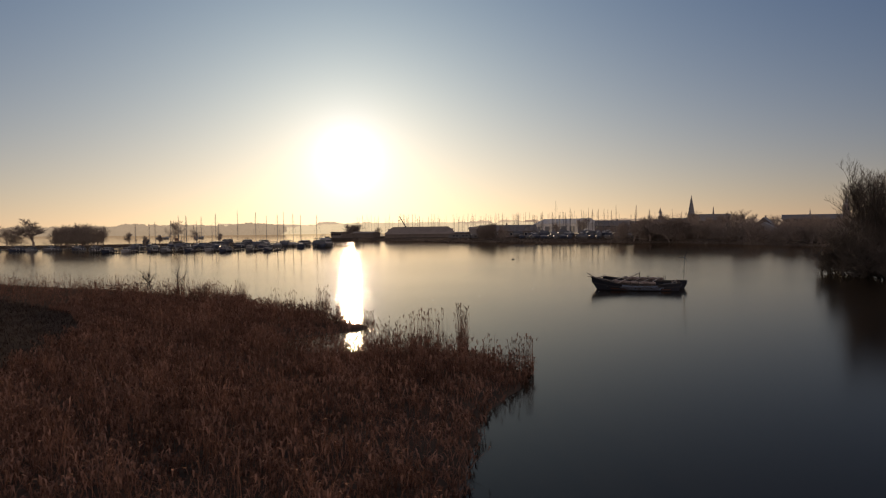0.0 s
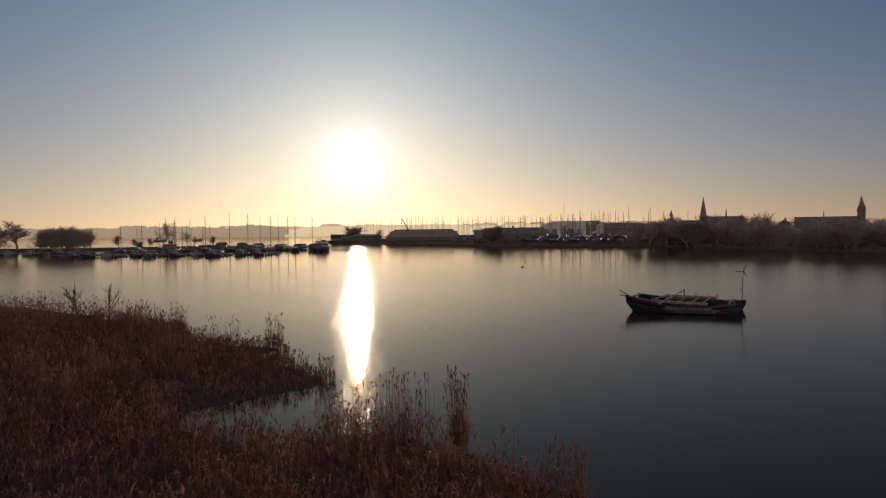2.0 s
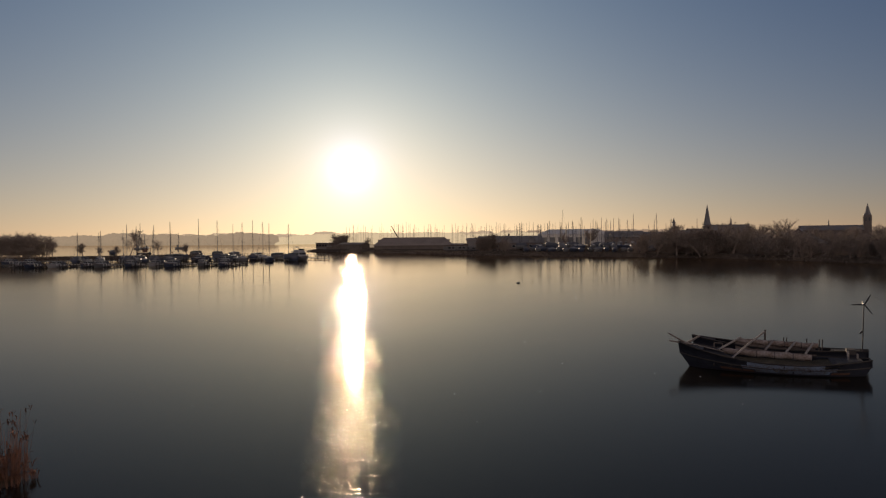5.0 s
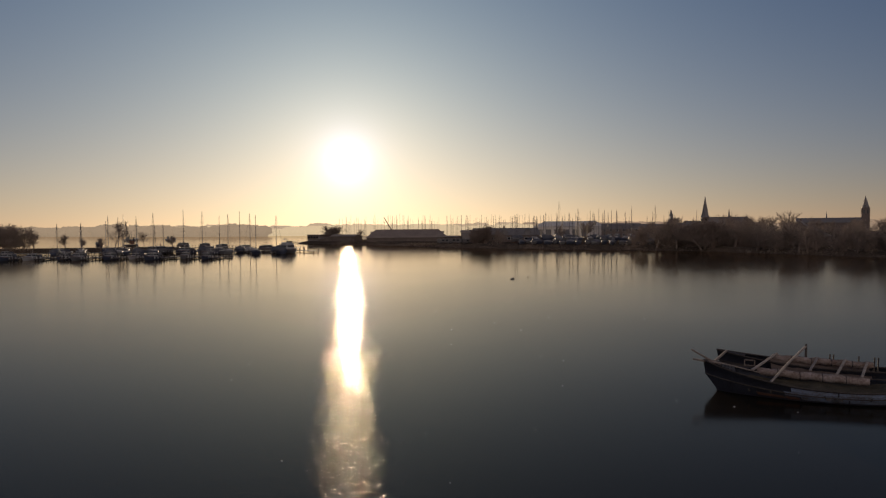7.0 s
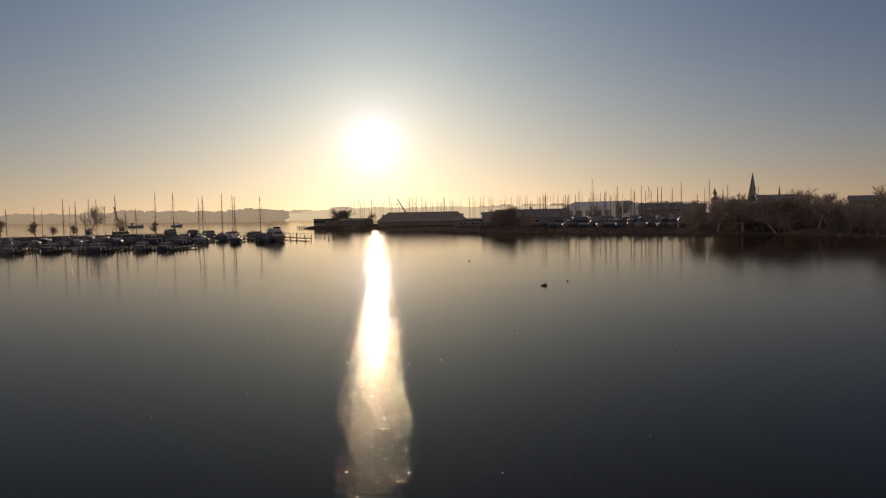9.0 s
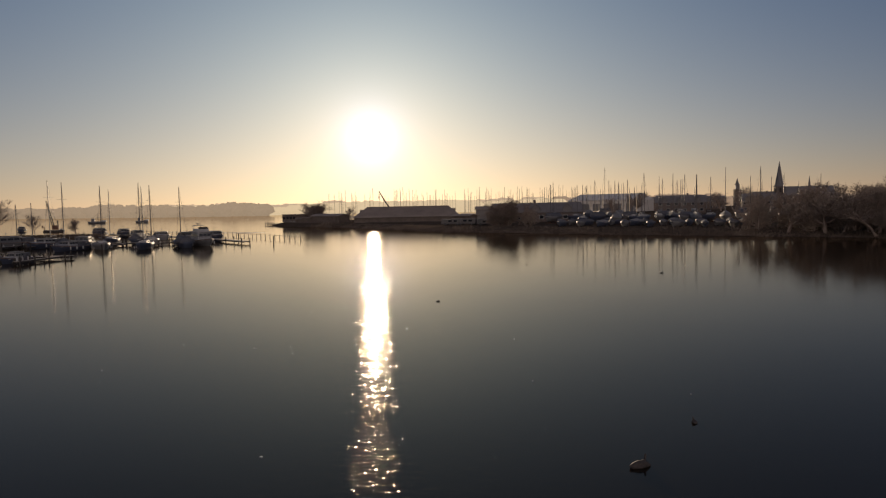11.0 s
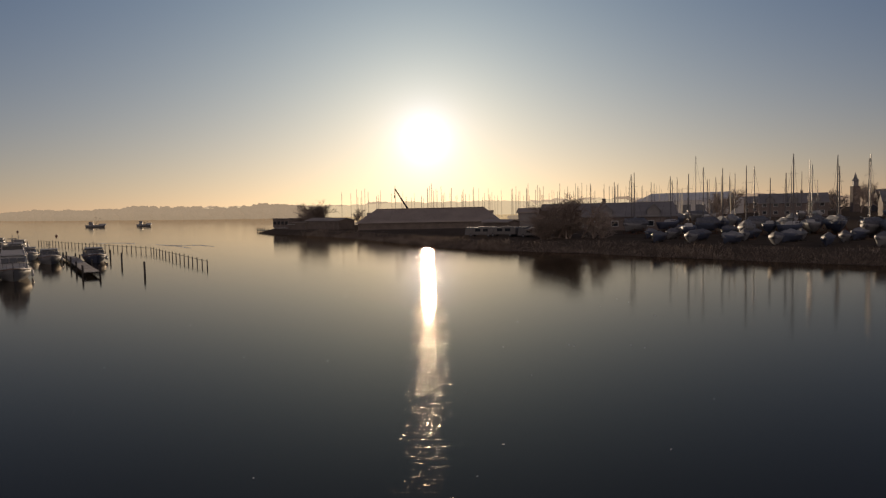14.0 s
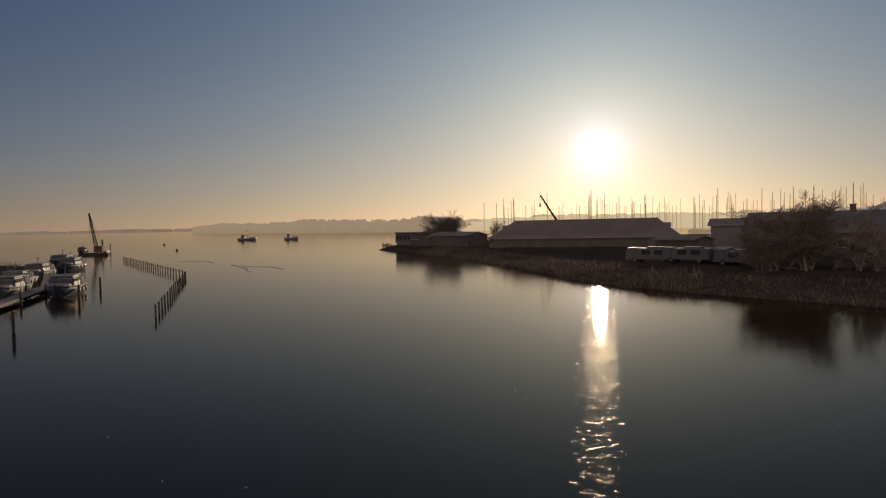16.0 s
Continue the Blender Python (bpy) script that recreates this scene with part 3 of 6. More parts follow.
for k in range(12):
    a = Vector((51.0 + rng.uniform(-0.8, 1.0), 84.0 + rng.uniform(-2.0, 1.5), rng.uniform(0.3, 1.8)))
    b = a + Vector((rng.uniform(-4.4, -1.6), rng.uniform(-0.8, 0.8), rng.uniform(0.2, 2.4)))
    g.tube([a, a.lerp(b, 0.5) + Vector((0, 0, rng.uniform(-0.2, 0.3))), b], [0.09, 0.065, 0.02], 5)
    for j in range(6):
        c = a.lerp(b, rng.uniform(0.3, 1))
        g.tube([c, c + Vector((rng.uniform(-0.9, 0.3), rng.uniform(-0.5, 0.5), rng.uniform(-0.3, 0.8)))], [0.025, 0.008], 4)
solid("fallen_branches", g, M["darkbark"], "broken willow limbs reaching over the ice", "branches")

for x, y, turn, size in ((52.6, 78.6, 90, 1.0), (51.8, 89.5, 150, 0.9), (54.0, 76.0, 300, 0.9), (55.0, 92.0, 10, 1.2)):
    copy_thing(low_bush, stand(x, y, turn, size, 1.15))
pollard = tree("broad_tree", "rounded bare tree standing on the mole", 21, 12.2, 1.25, 0.33, stand(-174, 290, 0, 1.0, 1.4), levels=3, first=0.3, twig=2.6, dense=(12, 9, 12))
scrub = tree("scrub_willow", "round bare willow scrub on the mole", 22, 9.4, 1.0, 0.12, stand(-160, 290), stems=8, levels=3, first=0.08, twig=2.4, dense=(8, 7, 8))
slim = tree("young_tree", "slim bare tree behind the moorings", 23, 11.0, 0.6, 0.16, stand(-123, 309), levels=3, first=0.25, twig=2.0, dense=(14, 9, 9))
small = tree("small_tree", "small round bare tree on the mole", 24, 6.0, 0.95, 0.15, stand(-141, 307), levels=3, first=0.3, twig=2.0, dense=(14, 11, 10))
for x, y, kind_of, turn, s in ((-156.5, 289.5, scrub, 70, 1.0), (-149.5, 289, scrub, 140, 1.05), (-163, 291, scrub, 10, 0.95), (-184, 291, scrub, 40, 0.95), (-193, 294, pollard, 70, 0.8), (-153, 290, scrub, 110, 1.08), (-146, 289, scrub, 200, 0.95), (-166, 293, scrub, 250, 0.8), (-152, 305, small, 50, 1.2), (-133, 304, small, 160, 0.7), (-127, 306, small, 200, 0.75), (-113, 313, slim, 130, 0.6), (-103, 316, small, 10, 0.85), (-205, 292, scrub, 20, 1.1), (-220, 295, scrub, 80, 1.15), (-240, 298, pollard, 30, 0.8), (-158, 300, slim, 60, 0.9)):
    copy_thing(kind_of, stand(x, y, turn, s))

# the big willow thicket on the boatyard's bank, and scrub along the shore
thicket = tree("willow_thicket", "big round bare willow thicket on the shore", 31, 8.6, 1.0, 0.15, stand(21.8, 311.5, 0, 1.0, 1.22), stems=13, levels=3, first=0.06, twig=1.5, dense=(9, 9, 10), twigs_of="brushtwig")
scrub2 = tree("shore_scrub", "dark tangled scrub on the bank", 32, 5.0, 1.1, 0.09, stand(27, 309), stems=9, levels=3, first=0.05, twig=2.0, dense=(6, 6, 5))
ash = tree("bare_tree", "bare winter tree among the houses", 33, 10.8, 0.75, 0.28, stand(104, 236), levels=3, first=0.22, twig=2.4, dense=(11, 8, 9))
oak = tree("bare_tree", "broad bare tree behind the bank", 34, 11.0, 0.95, 0.33, stand(92, 262), levels=3, first=0.2, twig=2.4, dense=(11, 9, 9))
copy_thing(thicket, stand(17.8, 309.5, 80, 0.62))
rng = random.Random(77)
shore_line = [(66, 262), (78, 250), (88, 236), (97, 214), (107, 190), (113, 168)]
for k in range(74):
    a = rng.random() * (len(shore_line) - 1.001)
    i = int(a)
    px = shore_line[i][0] + (shore_line[i + 1][0] - shore_line[i][0]) * (a - i)
    py = shore_line[i][1] + (shore_line[i + 1][1] - shore_line[i][1]) * (a - i)
    off = rng.uniform(0, 16)
    x, y = px + off * 0.9, py + off * 0.35
    kind_of = (scrub2, scrub2, scrub2, scrub2, thicket, oak, ash)[rng.randrange(7)]
    size = {scrub2: rng.uniform(1.0, 1.6), thicket: rng.uniform(0.6, 0.95), oak: rng.uniform(0.55, 0.85), ash: rng.uniform(0.5, 0.75)}[kind_of]
    copy_thing(kind_of, stand(x, y, rng.uniform(0, 360), size))
for x, y, kind_of, s in ((76, 250, oak, 0.95), (71, 254, oak, 0.8), (83, 244, thicket, 1.2), (128, 330, ash, 0.9), (140, 350, oak, 1.0), (160, 380, oak, 1.1), (180, 420, ash, 1.0), (120, 390, ash, 0.9), (200, 480, oak, 1.3), (225, 500, oak, 1.2), (240, 430, oak, 1.0), (150, 300, oak, 0.9), (170, 330, ash, 0.8), (190, 350, oak, 0.9), (215, 370, ash, 0.9), (58, 352, ash, 0.72), (95, 470, oak, 1.1), (-53.5, 408, thicket, 1.15), (-38, 408, ash, 0.6), (165, 270, oak, 0.8), (140, 240, ash, 0.7), (135, 262, oak, 0.8), (130, 215, oak, 0.7), (132, 190, thicket, 1.1), (170, 505, oak, 1.3), (158, 498, ash, 1.1), (205, 512, oak, 1.25), (100, 500, ash, 1.0), (142, 480, oak, 1.0)):
    copy_thing(kind_of, stand(x, y, rng.uniform(0, 360), s))


# ---- reeds ----
def reed_mesh(xy, heights, seed, lean=0.18, leaves=3, plumes=0.6, thick=1.0, feather=1.0, leaf_to=0.85):
    """Dry reeds: a bent stalk, drooping leaves and a feathery plume each. Returns stalk and plume arrays."""
    rng = np.random.default_rng(seed)
    n = len(xy)
    z0 = np.maximum(land_height(xy[:, 0], xy[:, 1]), -0.3)
    base = np.stack([xy[:, 0], xy[:, 1], z0 - 0.05], 1)
    ang = rng.uniform(0, 2 * math.pi, n)
    bend = np.abs(rng.normal(0, lean, n))
    dirv = np.stack([np.cos(ang) * bend, np.sin(ang) * bend, np.ones(n)], 1)
    top = base + dirv * heights[:, None]
    mid = base + dirv * (heights * 0.55)[:, None] * (0.8, 0.8, 1.0)
    side = np.stack([-np.sin(ang), np.cos(ang), np.zeros(n)], 1)
    V, F, k = [], [], 0
    w = 0.011 * thick * rng.uniform(0.7, 1.3, n)
    ta = rng.uniform(0, math.pi, n)
    sd = np.stack([np.cos(ta), np.sin(ta), np.zeros(n)], 1)
    v = np.stack([base - sd * w[:, None], base + sd * w[:, None], mid + sd * w[:, None] * 0.8, mid - sd * w[:, None] * 0.8, top + sd * w[:, None] * 0.3, top - sd * w[:, None] * 0.3], 1)
    i = np.arange(n)[:, None] * 6
    V.append(v.reshape(-1, 3))
    F += [i + (0, 1, 2, 3), i + (3, 2, 4, 5)]
    k = n * 6
    for j in range(leaves):
        la = rng.uniform(0, 2 * math.pi, n)
        h = rng.uniform(0.2, leaf_to, n)
        p = base + dirv * (heights * h)[:, None]
        ln = rng.uniform(0.3, 0.65, n) * (0.5 + heights / 3)
        d = np.stack([np.cos(la), np.sin(la), np.zeros(n)], 1)
        e = p + d * (ln * 0.6)[:, None] + np.stack([np.zeros(n), np.zeros(n), ln * rng.uniform(-0.15, 0.7, n)], 1)
        m_ = p + (e - p) * 0.5 + np.stack([np.zeros(n), np.zeros(n), ln * 0.12], 1)
        s = np.stack([-np.sin(la), np.cos(la), rng.uniform(-0.5, 0.5, n)], 1) * (0.012 * thick * rng.uniform(0.6, 1.4, n))[:, None]
        V.append(np.stack([p - s * 0.5, p + s * 0.5, m_ + s, m_ - s, e + s * 0.1, e - s * 0.1], 1).reshape(-1, 3))
        i = np.arange(n)[:, None] * 6 + k
        F += [i + (0, 1, 2, 3), i + (3, 2, 4, 5)]
        k += n * 6
    pick = np.where(rng.random(n) < plumes)[0]
    PV, PF, pk = [], [], 0
    t, s0 = top[pick], heights[pick]
    for j in range(2):
        la = rng.uniform(0, 2 * math.pi, len(pick))
        d = np.stack([np.cos(la), np.sin(la), np.zeros(len(pick))], 1)
        ln = rng.uniform(0.14, 0.27, len(pick))[:, None] * feather ** 0.5
        s = np.stack([-np.sin(la), np.cos(la), np.zeros(len(pick))], 1) * 0.026 * feather
        a = t - (0, 0, 0.05)
        b = t + d * ln * 0.25 + np.array((0, 0, 1.0)) * ln * 0.55
        c = t + d * ln * 0.75 + np.array((0, 0, 1.0)) * ln * rng.uniform(0.3, 0.9, len(pick))[:, None]
        PV.append(np.stack([a - s * 0.4, a + s * 0.4, b + s, b - s, c + s * 0.2, c - s * 0.2], 1).reshape(-1, 3))
        i = np.arange(len(pick))[:, None] * 6 + pk
        PF += [i + (0, 1, 2, 3), i + (3, 2, 4, 5)]
        pk += len(pick) * 6
    return np.concatenate(V), np.concatenate(F), np.concatenate(PV), np.concatenate(PF)


def scatter(n, x0, x1, y0, y1, poly, inset, seed, hole=None):
    rng = np.random.default_rng(seed)
    p = np.stack([rng.uniform(x0, x1, n), rng.uniform(y0, y1, n)], 1)
    d = shore_distance(p[:, 0], p[:, 1], poly)
    if hole:
        d = np.minimum(d, -shore_distance(p[:, 0], p[:, 1], hole))
    return p[d > inset], d[d > inset]


def reed_bed():
    rng = np.random.default_rng(8)
    near, dn = scatter(112000, -34, 6, 8, 66, ISLAND, -0.15, 1, SEDGE)
    far, df = scatter(66000, -96, -10, 0, 100, ISLAND, -0.1, 2, SEDGE)
    keep = (far[:, 0] < -34) | (far[:, 1] > 66) | (far[:, 1] < 8)
    far, df = far[keep], df[keep]
    xy, d = np.concatenate([near, far]), np.concatenate([dn, df])
    clump = wobble(xy[:, 0], xy[:, 1], 0.35) * 0.5 + wobble(xy[:, 0] + 9, xy[:, 1], 1.0) * 0.25
    keep = rng.random(len(xy)) < np.clip(0.72 + 0.3 * clump, 0.25, 1)
    xy, d, clump = xy[keep], d[keep], clump[keep]
    mound = wobble(xy[:, 0] * 1.0 + 3, xy[:, 1] * 0.8, 1.9)
    tuft = wobble(xy[:, 0] + 5, xy[:, 1] * 0.9 + 2, 4.1)
    h = np.clip(0.66 + 0.22 * clump + 0.3 * mound + 0.2 * tuft + rng.normal(0, 0.07, len(xy)), 0.16, 1.5) * np.clip(0.85 + 0.35 * mound, 0.35, 1.25)
    h *= np.where(xy[:, 1] > 62, 1.45, 1.0) * np.clip(0.48 + d * 0.15, np.where((xy[:, 1] > 36.5) & (xy[:, 1] < 42), 0.95, 0.5), 1.1)
    sv, sf, pv, pf = reed_mesh(xy, h, 3, 0.5, 2, 0.75, 0.78, 1.0)
    bed = thing("reed_bed", "dense rust-brown winter reeds covering the low island", "reeds", kind="stuff")
    st = new("stalk_mass", array_mesh("stalk_mass", sv, sf, M["reed"]))
    st.parent = bed
    tagged(st, kind="stuff")
    pl = new("plume_mass", array_mesh("plume_mass", pv, pf, M["plume"]))
    pl.parent = bed
    tagged(pl, kind="stuff")
    return bed


reed_bed()


def sedge_patch():
    xy, d = scatter(42000, -92, -20, 18, 70, SEDGE, -0.4, 12)
    rng = np.random.default_rng(13)
    h = rng.uniform(0.12, 0.34, len(xy))
    sv, sf, pv, pf = reed_mesh(xy, h, 14, 0.6, 2, 0.1, 1.5, 0.6)
    tagged(new("sedge", array_mesh("sedge", sv, sf, M["sedge"])), "low dark matted sedge in a hollow among the reeds", "sedge", kind="stuff")


sedge_patch()


def reed_clump(x, y, count, rx, ry, tall, seed, label):
    rng = np.random.default_rng(seed)
    a, r = rng.uniform(0, 2 * math.pi, count), np.sqrt(rng.random(count))
    xy = np.stack([x + rx * r * np.cos(a), y + ry * r * np.sin(a)], 1)
    h = tall * np.where(rng.random(count) < 0.45, rng.uniform(0.75, 1.05, count), rng.uniform(0.3, 0.8, count))
    sv, sf, pv, pf = reed_mesh(xy, h, seed + 1, 0.09, 3, 0.75, 0.8, 0.75, 0.5)
    t = thing("reed_clump", label, "reeds", group="tall reed clumps at the water's edge")
    st = new("stalk_mass", array_mesh("stalk_mass", sv, sf, M["reed"]))
    st.parent = t
    tagged(st, kind="stuff")
    pl = new("plume_mass", array_mesh("plume_mass", pv, pf, M["plume"]))
    pl.parent = t
    tagged(pl, kind="stuff")


for q, (x, y, c, rx, ry, tall) in enumerate(((1.0, 36.3, 110, 0.28, 0.3, 2.6), (3.9, 31.6, 60, 0.3, 0.35, 1.75), (3.4, 32.6, 34, 0.4, 0.4, 1.5), (-1.6, 38.3, 90, 1.0, 0.5, 2.4), (-0.4, 37.6, 60, 0.7, 0.45, 2.4), (2.4, 33.8, 34, 0.8, 0.5, 1.35), (-5.3, 47.4, 60, 0.5, 0.4, 1.15), (-9.9, 56.0, 90, 0.6, 0.5, 2.2), (-13.4, 57.0, 60, 1.3, 0.5, 1.7), (-19.2, 64.4, 90, 0.7, 0.6, 1.9), (-23, 67.4, 110, 1.8, 0.8, 1.8), (-8.0, 50.8, 50, 0.4, 0.5, 1.2), (-3.4, 39.0, 60, 0.9, 0.4, 1.9), (-26, 70, 110, 2.6, 1.0, 1.9), (-36, 77, 110, 3, 1.0, 1.9), (-7.0, 49.6, 40, 0.5, 0.5, 1.0))):
    reed_clump(x, y, c, rx, ry, tall, 100 + q, "tall dry reeds with dark feathery plumes standing in water")

sap = tree("dead_sapling", "thin dead forked sapling among the reeds", 41, 3.1, 0.4, 0.05, stand(-31.6, 73.5), levels=2, first=0.3, twig=1.6, twigs_of="twig")
tree("dead_sapling", "dead sapling with upright bare twigs among reeds", 42, 3.2, 0.45, 0.05, stand(-28.3, 72.4), levels=2, first=0.3, twig=1.2, twigs_of="twig")
copy_thing(sap, stand(-32.3, 73.9, 120, 0.9))
solid("leaning_pole", Geo().tube([(-36.5, 73.8, 1.0), (-31.0, 72.9, 1.35)], [0.05, 0.03], 6), M["bark"], "long thin bare pole lying over the reeds", "pole")


# withered growth along the boatyard's bank and the mole
def bank_growth():
    rng = np.random.default_rng(21)
    V, F, k = [], [], 0
    for poly, i0, i1, n, tall in ((YARD, 2, 17, 150000, 0.58), (MOLE, 0, 6, 18000, 0.8)):
        pts = np.array(poly, float)[i0:i1 + 1]
        seg = np.hypot(*(pts[1:] - pts[:-1]).T)
        cum = np.concatenate([[0], np.cumsum(seg)])
        s = rng.uniform(0, cum[-1], n)
        i = np.clip(np.searchsorted(cum, s) - 1, 0, len(seg) - 1)
        f = ((s - cum[i]) / seg[i])[:, None]
        p = pts[i] + (pts[i + 1] - pts[i]) * f + rng.normal(0, 2.6, (n, 2))
        d = shore_distance(p[:, 0], p[:, 1], poly) - (1.6 if poly is YARD else 0)
        p, d = p[(d > -0.3) & (d < 9)], d[(d > -0.3) & (d < 9)]
        m = len(p)
        z = land_height(p[:, 0], p[:, 1]) - 0.05
        lump = 0.6 + 0.5 * (wobble(p[:, 0], p[:, 1], 0.25) > 0.1)
        h = tall * rng.uniform(0.35, 1.2, m) * lump
        a = rng.uniform(0, math.pi, m)
        s1 = np.stack([np.cos(a), np.sin(a), np.zeros(m)], 1) * rng.uniform(0.010, 0.032, m)[:, None]
        b = np.stack([p[:, 0], p[:, 1], z], 1)
        t = b + np.stack([rng.normal(0, 0.28, m), rng.normal(0, 0.28, m), h], 1)
        V.append(np.stack([b - s1, b + s1, t + s1 * 0.4, t - s1 * 0.4], 1).reshape(-1, 3))
        F.append(np.arange(m)[:, None] * 4 + k + (0, 1, 2, 3))
        k += m * 4
    tagged(new("bank_growth", array_mesh("bank_growth", np.concatenate(V), np.concatenate(F), M["bankgrass"])), "withered grass and weeds along the banks", "grass", kind="stuff")


bank_growth()


# ---- the derelict catamaran ----
def hull_rings(length, beam, free, draft, sheer_bow, sheer_stern, stations=15, flare=0.75, stern=0.35, stem=0.10, cut=1.2):
    """Rings of a boat's hull, bow at x = 0."""
    rings = []
    for i in range(stations):
        t = i / (stations - 1)
        w = beam / 2 * min(1, (math.sin(min(t, 0.5) * math.pi) ** 0.75 + 0.02) if t < 0.5 else 1 - (1 - stern) * ((t - 0.5) / 0.5) ** 2.2)
        top = free + sheer_bow * (1 - t) ** 3 + sheer_stern * t ** 3
        x_top, x_low = t * length, (stem + (0.96 - stem) * t) * length
        pts = []
        for q, (a, b) in enumerate(((1.0, 1.0), (0.93, 0.55), (flare, 0.12), (0.45, -0.35), (0.0, -0.6))):
            z = b * top if b > 0 else b * draft / 0.6
            x = x_top + (x_low - x_top) * (1 - max(b, 0)) ** cut
            pts.append((x, a * w, z))
        rings.append(pts + [(x, -y, z) for x, y, z in pts[-2::-1]])
    return rings


def hull_geo(length, beam, free, draft, sheer_bow, sheer_stern, open_top=False, thick=0.06, **how):
    g = Geo()
    rings = hull_rings(length, beam, free, draft, sheer_bow, sheer_stern, **how)
    n = len(rings[0])
    g.loft(rings, closed=False, ends=False)
    g.f.append(tuple(range((len(rings) - 1) * n, len(rings) * n)))
    if open_top:
        inner = [[(x, y * 0.86 if abs(y) > 1e-6 else 0, max(z - (0.0 if j in (0, n - 1) else 0.0), -0.05)) for j, (x, y, z) in enumerate(r)] for r in rings]
        k = len(g.v)
        g.loft(inner, closed=False, ends=False)
        for i in range(len(rings) - 1):
            for e in (0, n - 1):
                g.f.append((i * n + e, (i + 1) * n + e, k + (i + 1) * n + e, k + i * n + e))
    else:
        for i in range(len(rings) - 1):
            g.f.append((i * n, (i + 1) * n, (i + 2) * n - 1, (i + 1) * n - 1))
    return g


def catamaran():
    ux, uy = 0.93, -0.368
    at = Matrix(((ux, 0.368, 0, 16.0), (uy, 0.93, 0, 73.3), (0, 0, 1, 0), (0, 0, 0, 1)))
    t = thing("derelict_catamaran", "derelict home-built twin-hulled boat of dark tarred timber lying in the ice", "boat", at)
    # a broad hull and a slim one, bound together by beams; the slim one lies a little askew
    near_at = Matrix.Translation((-0.1, 0.15, 0))
    far_at = Matrix.Translation((0.5, 4.35, 0)) @ Matrix.Rotation(radians(-8), 4, "Z")
    for k, (m, ln, beam, fb, bow, aft, stern) in enumerate(((near_at, 9.2, 3.2, 0.46, 0.86, 0.36, 0.16), (far_at, 9.1, 1.5, 0.62, 0.5, 0.22, 0.3))):
        shape = dict(stem=0.075, stern=stern, cut=2.6)
        g = hull_geo(ln, beam, fb, 0.3, bow, aft, open_top=True, **shape)
        g.v = [tuple(m @ Vector(p)) for p in g.v]
        hull = part("hull", g, M["tarred"], t, "tarred dark navy timber hull, open on top", True)
        rings = hull_rings(ln, beam, fb, 0.3, bow, aft, **shape)
        for s in (1, -1):
            rail = Geo().tube([m @ Vector((r[0][0], s * (r[0][1] + 0.01), r[0][2] + 0.015)) for r in rings], 0.04, 5)
            part("gunwale", rail, M["oldwood"], hull, "worn dark gunwale rail")
            wale = Geo().tube([m @ Vector((r[1][0], s * (r[1][1] + 0.012), r[1][2])) for r in rings], 0.03, 4)
            part("rubbing_strake", wale, M["oldwood"], hull)
        part("transom_board", Geo().box(0, 0, 0, 0.06, beam * stern + 0.1, 0.34, m @ Matrix.Translation((ln - 0.03, 0, fb + aft - 0.18)), bevel=0.02), M["tarred"], hull)
        for a in range(6):
            part("deck_board", Geo().box(0, 0, 0, 0.12, 0.2 + 0.12 * a * beam / 1.5, 0.03, m @ Matrix.Translation((ln * 0.06 + a * 0.14, 0, fb + bow * (0.86 - 0.045 * a)))), M["oldwood"], hull)
        for a in range(10):
            w = beam * (stern + 0.42 - 0.035 * a)
            part("deck_board", Geo().box(0, 0, 0, 0.12, w, 0.03, m @ Matrix.Translation((ln * 0.81 + a * 0.14, 0, fb + aft * (0.5 + 0.045 * a)))), M["oldwood"], hull)
        for a in range(7):
            q = 0.2 + 0.09 * a
            part("frame_rib", Geo().box(0, 0, 0, 0.07, beam * 0.82, 0.07, m @ Matrix.Translation((ln * q, 0, fb - 0.1))), M["oldwood"], hull)

    # old paint on the near flank, strake by strake, and two ports
    rings = hull_rings(9.2, 3.2, 0.46, 0.3, 0.86, 0.36, stem=0.075, stern=0.16, cut=2.6)

    def flank(x, b):
        q = min(max(x / 9.2, 0.0), 0.999) * (len(rings) - 1)
        i, f = int(q), q - int(q)
        (a, lo) = (0, 1) if b > 0.55 else (1, 2)
        c = (1.0 - b) / 0.45 if b > 0.55 else (0.55 - b) / 0.43
        p = [Vector(rings[j][a]).lerp(Vector(rings[j][lo]), c) for j in (i, i + 1)]
        p = p[0].lerp(p[1], f)
        return near_at @ Vector((p.x, -p.y, p.z))

    def strake(x0, x1, b0, b1, mat, label):
        n = 6
        rows = []
        for i in range(n + 1):
            x = x0 + (x1 - x0) * i / n
            lo, hi = flank(x, b0), flank(x, b1)
            rows.append([lo + Vector((0, -0.002, 0)), lo + Vector((0, -0.03, 0)), hi + Vector((0, -0.03, 0)), hi + Vector((0, -0.002, 0))])
        part("painted_strake", Geo().loft(rows), M[mat], t, label)

    for b0, b1, spans in ((0.66, 0.92, ((3.4, 5.1), (5.16, 7.0))), (0.40, 0.64, ((3.1, 4.6), (4.66, 6.3), (6.36, 7.6))), (0.17, 0.38, ((3.7, 5.5), (5.56, 7.3)))):
        for xa, xb in spans:
            strake(xa, xb, b0, b1, "bluepaint", "strake with flaking pale blue paint")
    for xa, xb in ((1.9, 3.0), (3.06, 3.6), (7.4, 8.3)):
        strake(xa, xb, 0.16, 0.30, "rust", "rust-red streaked strake")
    for x in (4.75, 5.2):
        p = flank(x, 0.5)
        part("port", Geo().tube([p + Vector((0, 0.02, 0)), p + Vector((0, -0.05, 0))], 0.1, 10), M["darksteel"], t, "small dark round port")

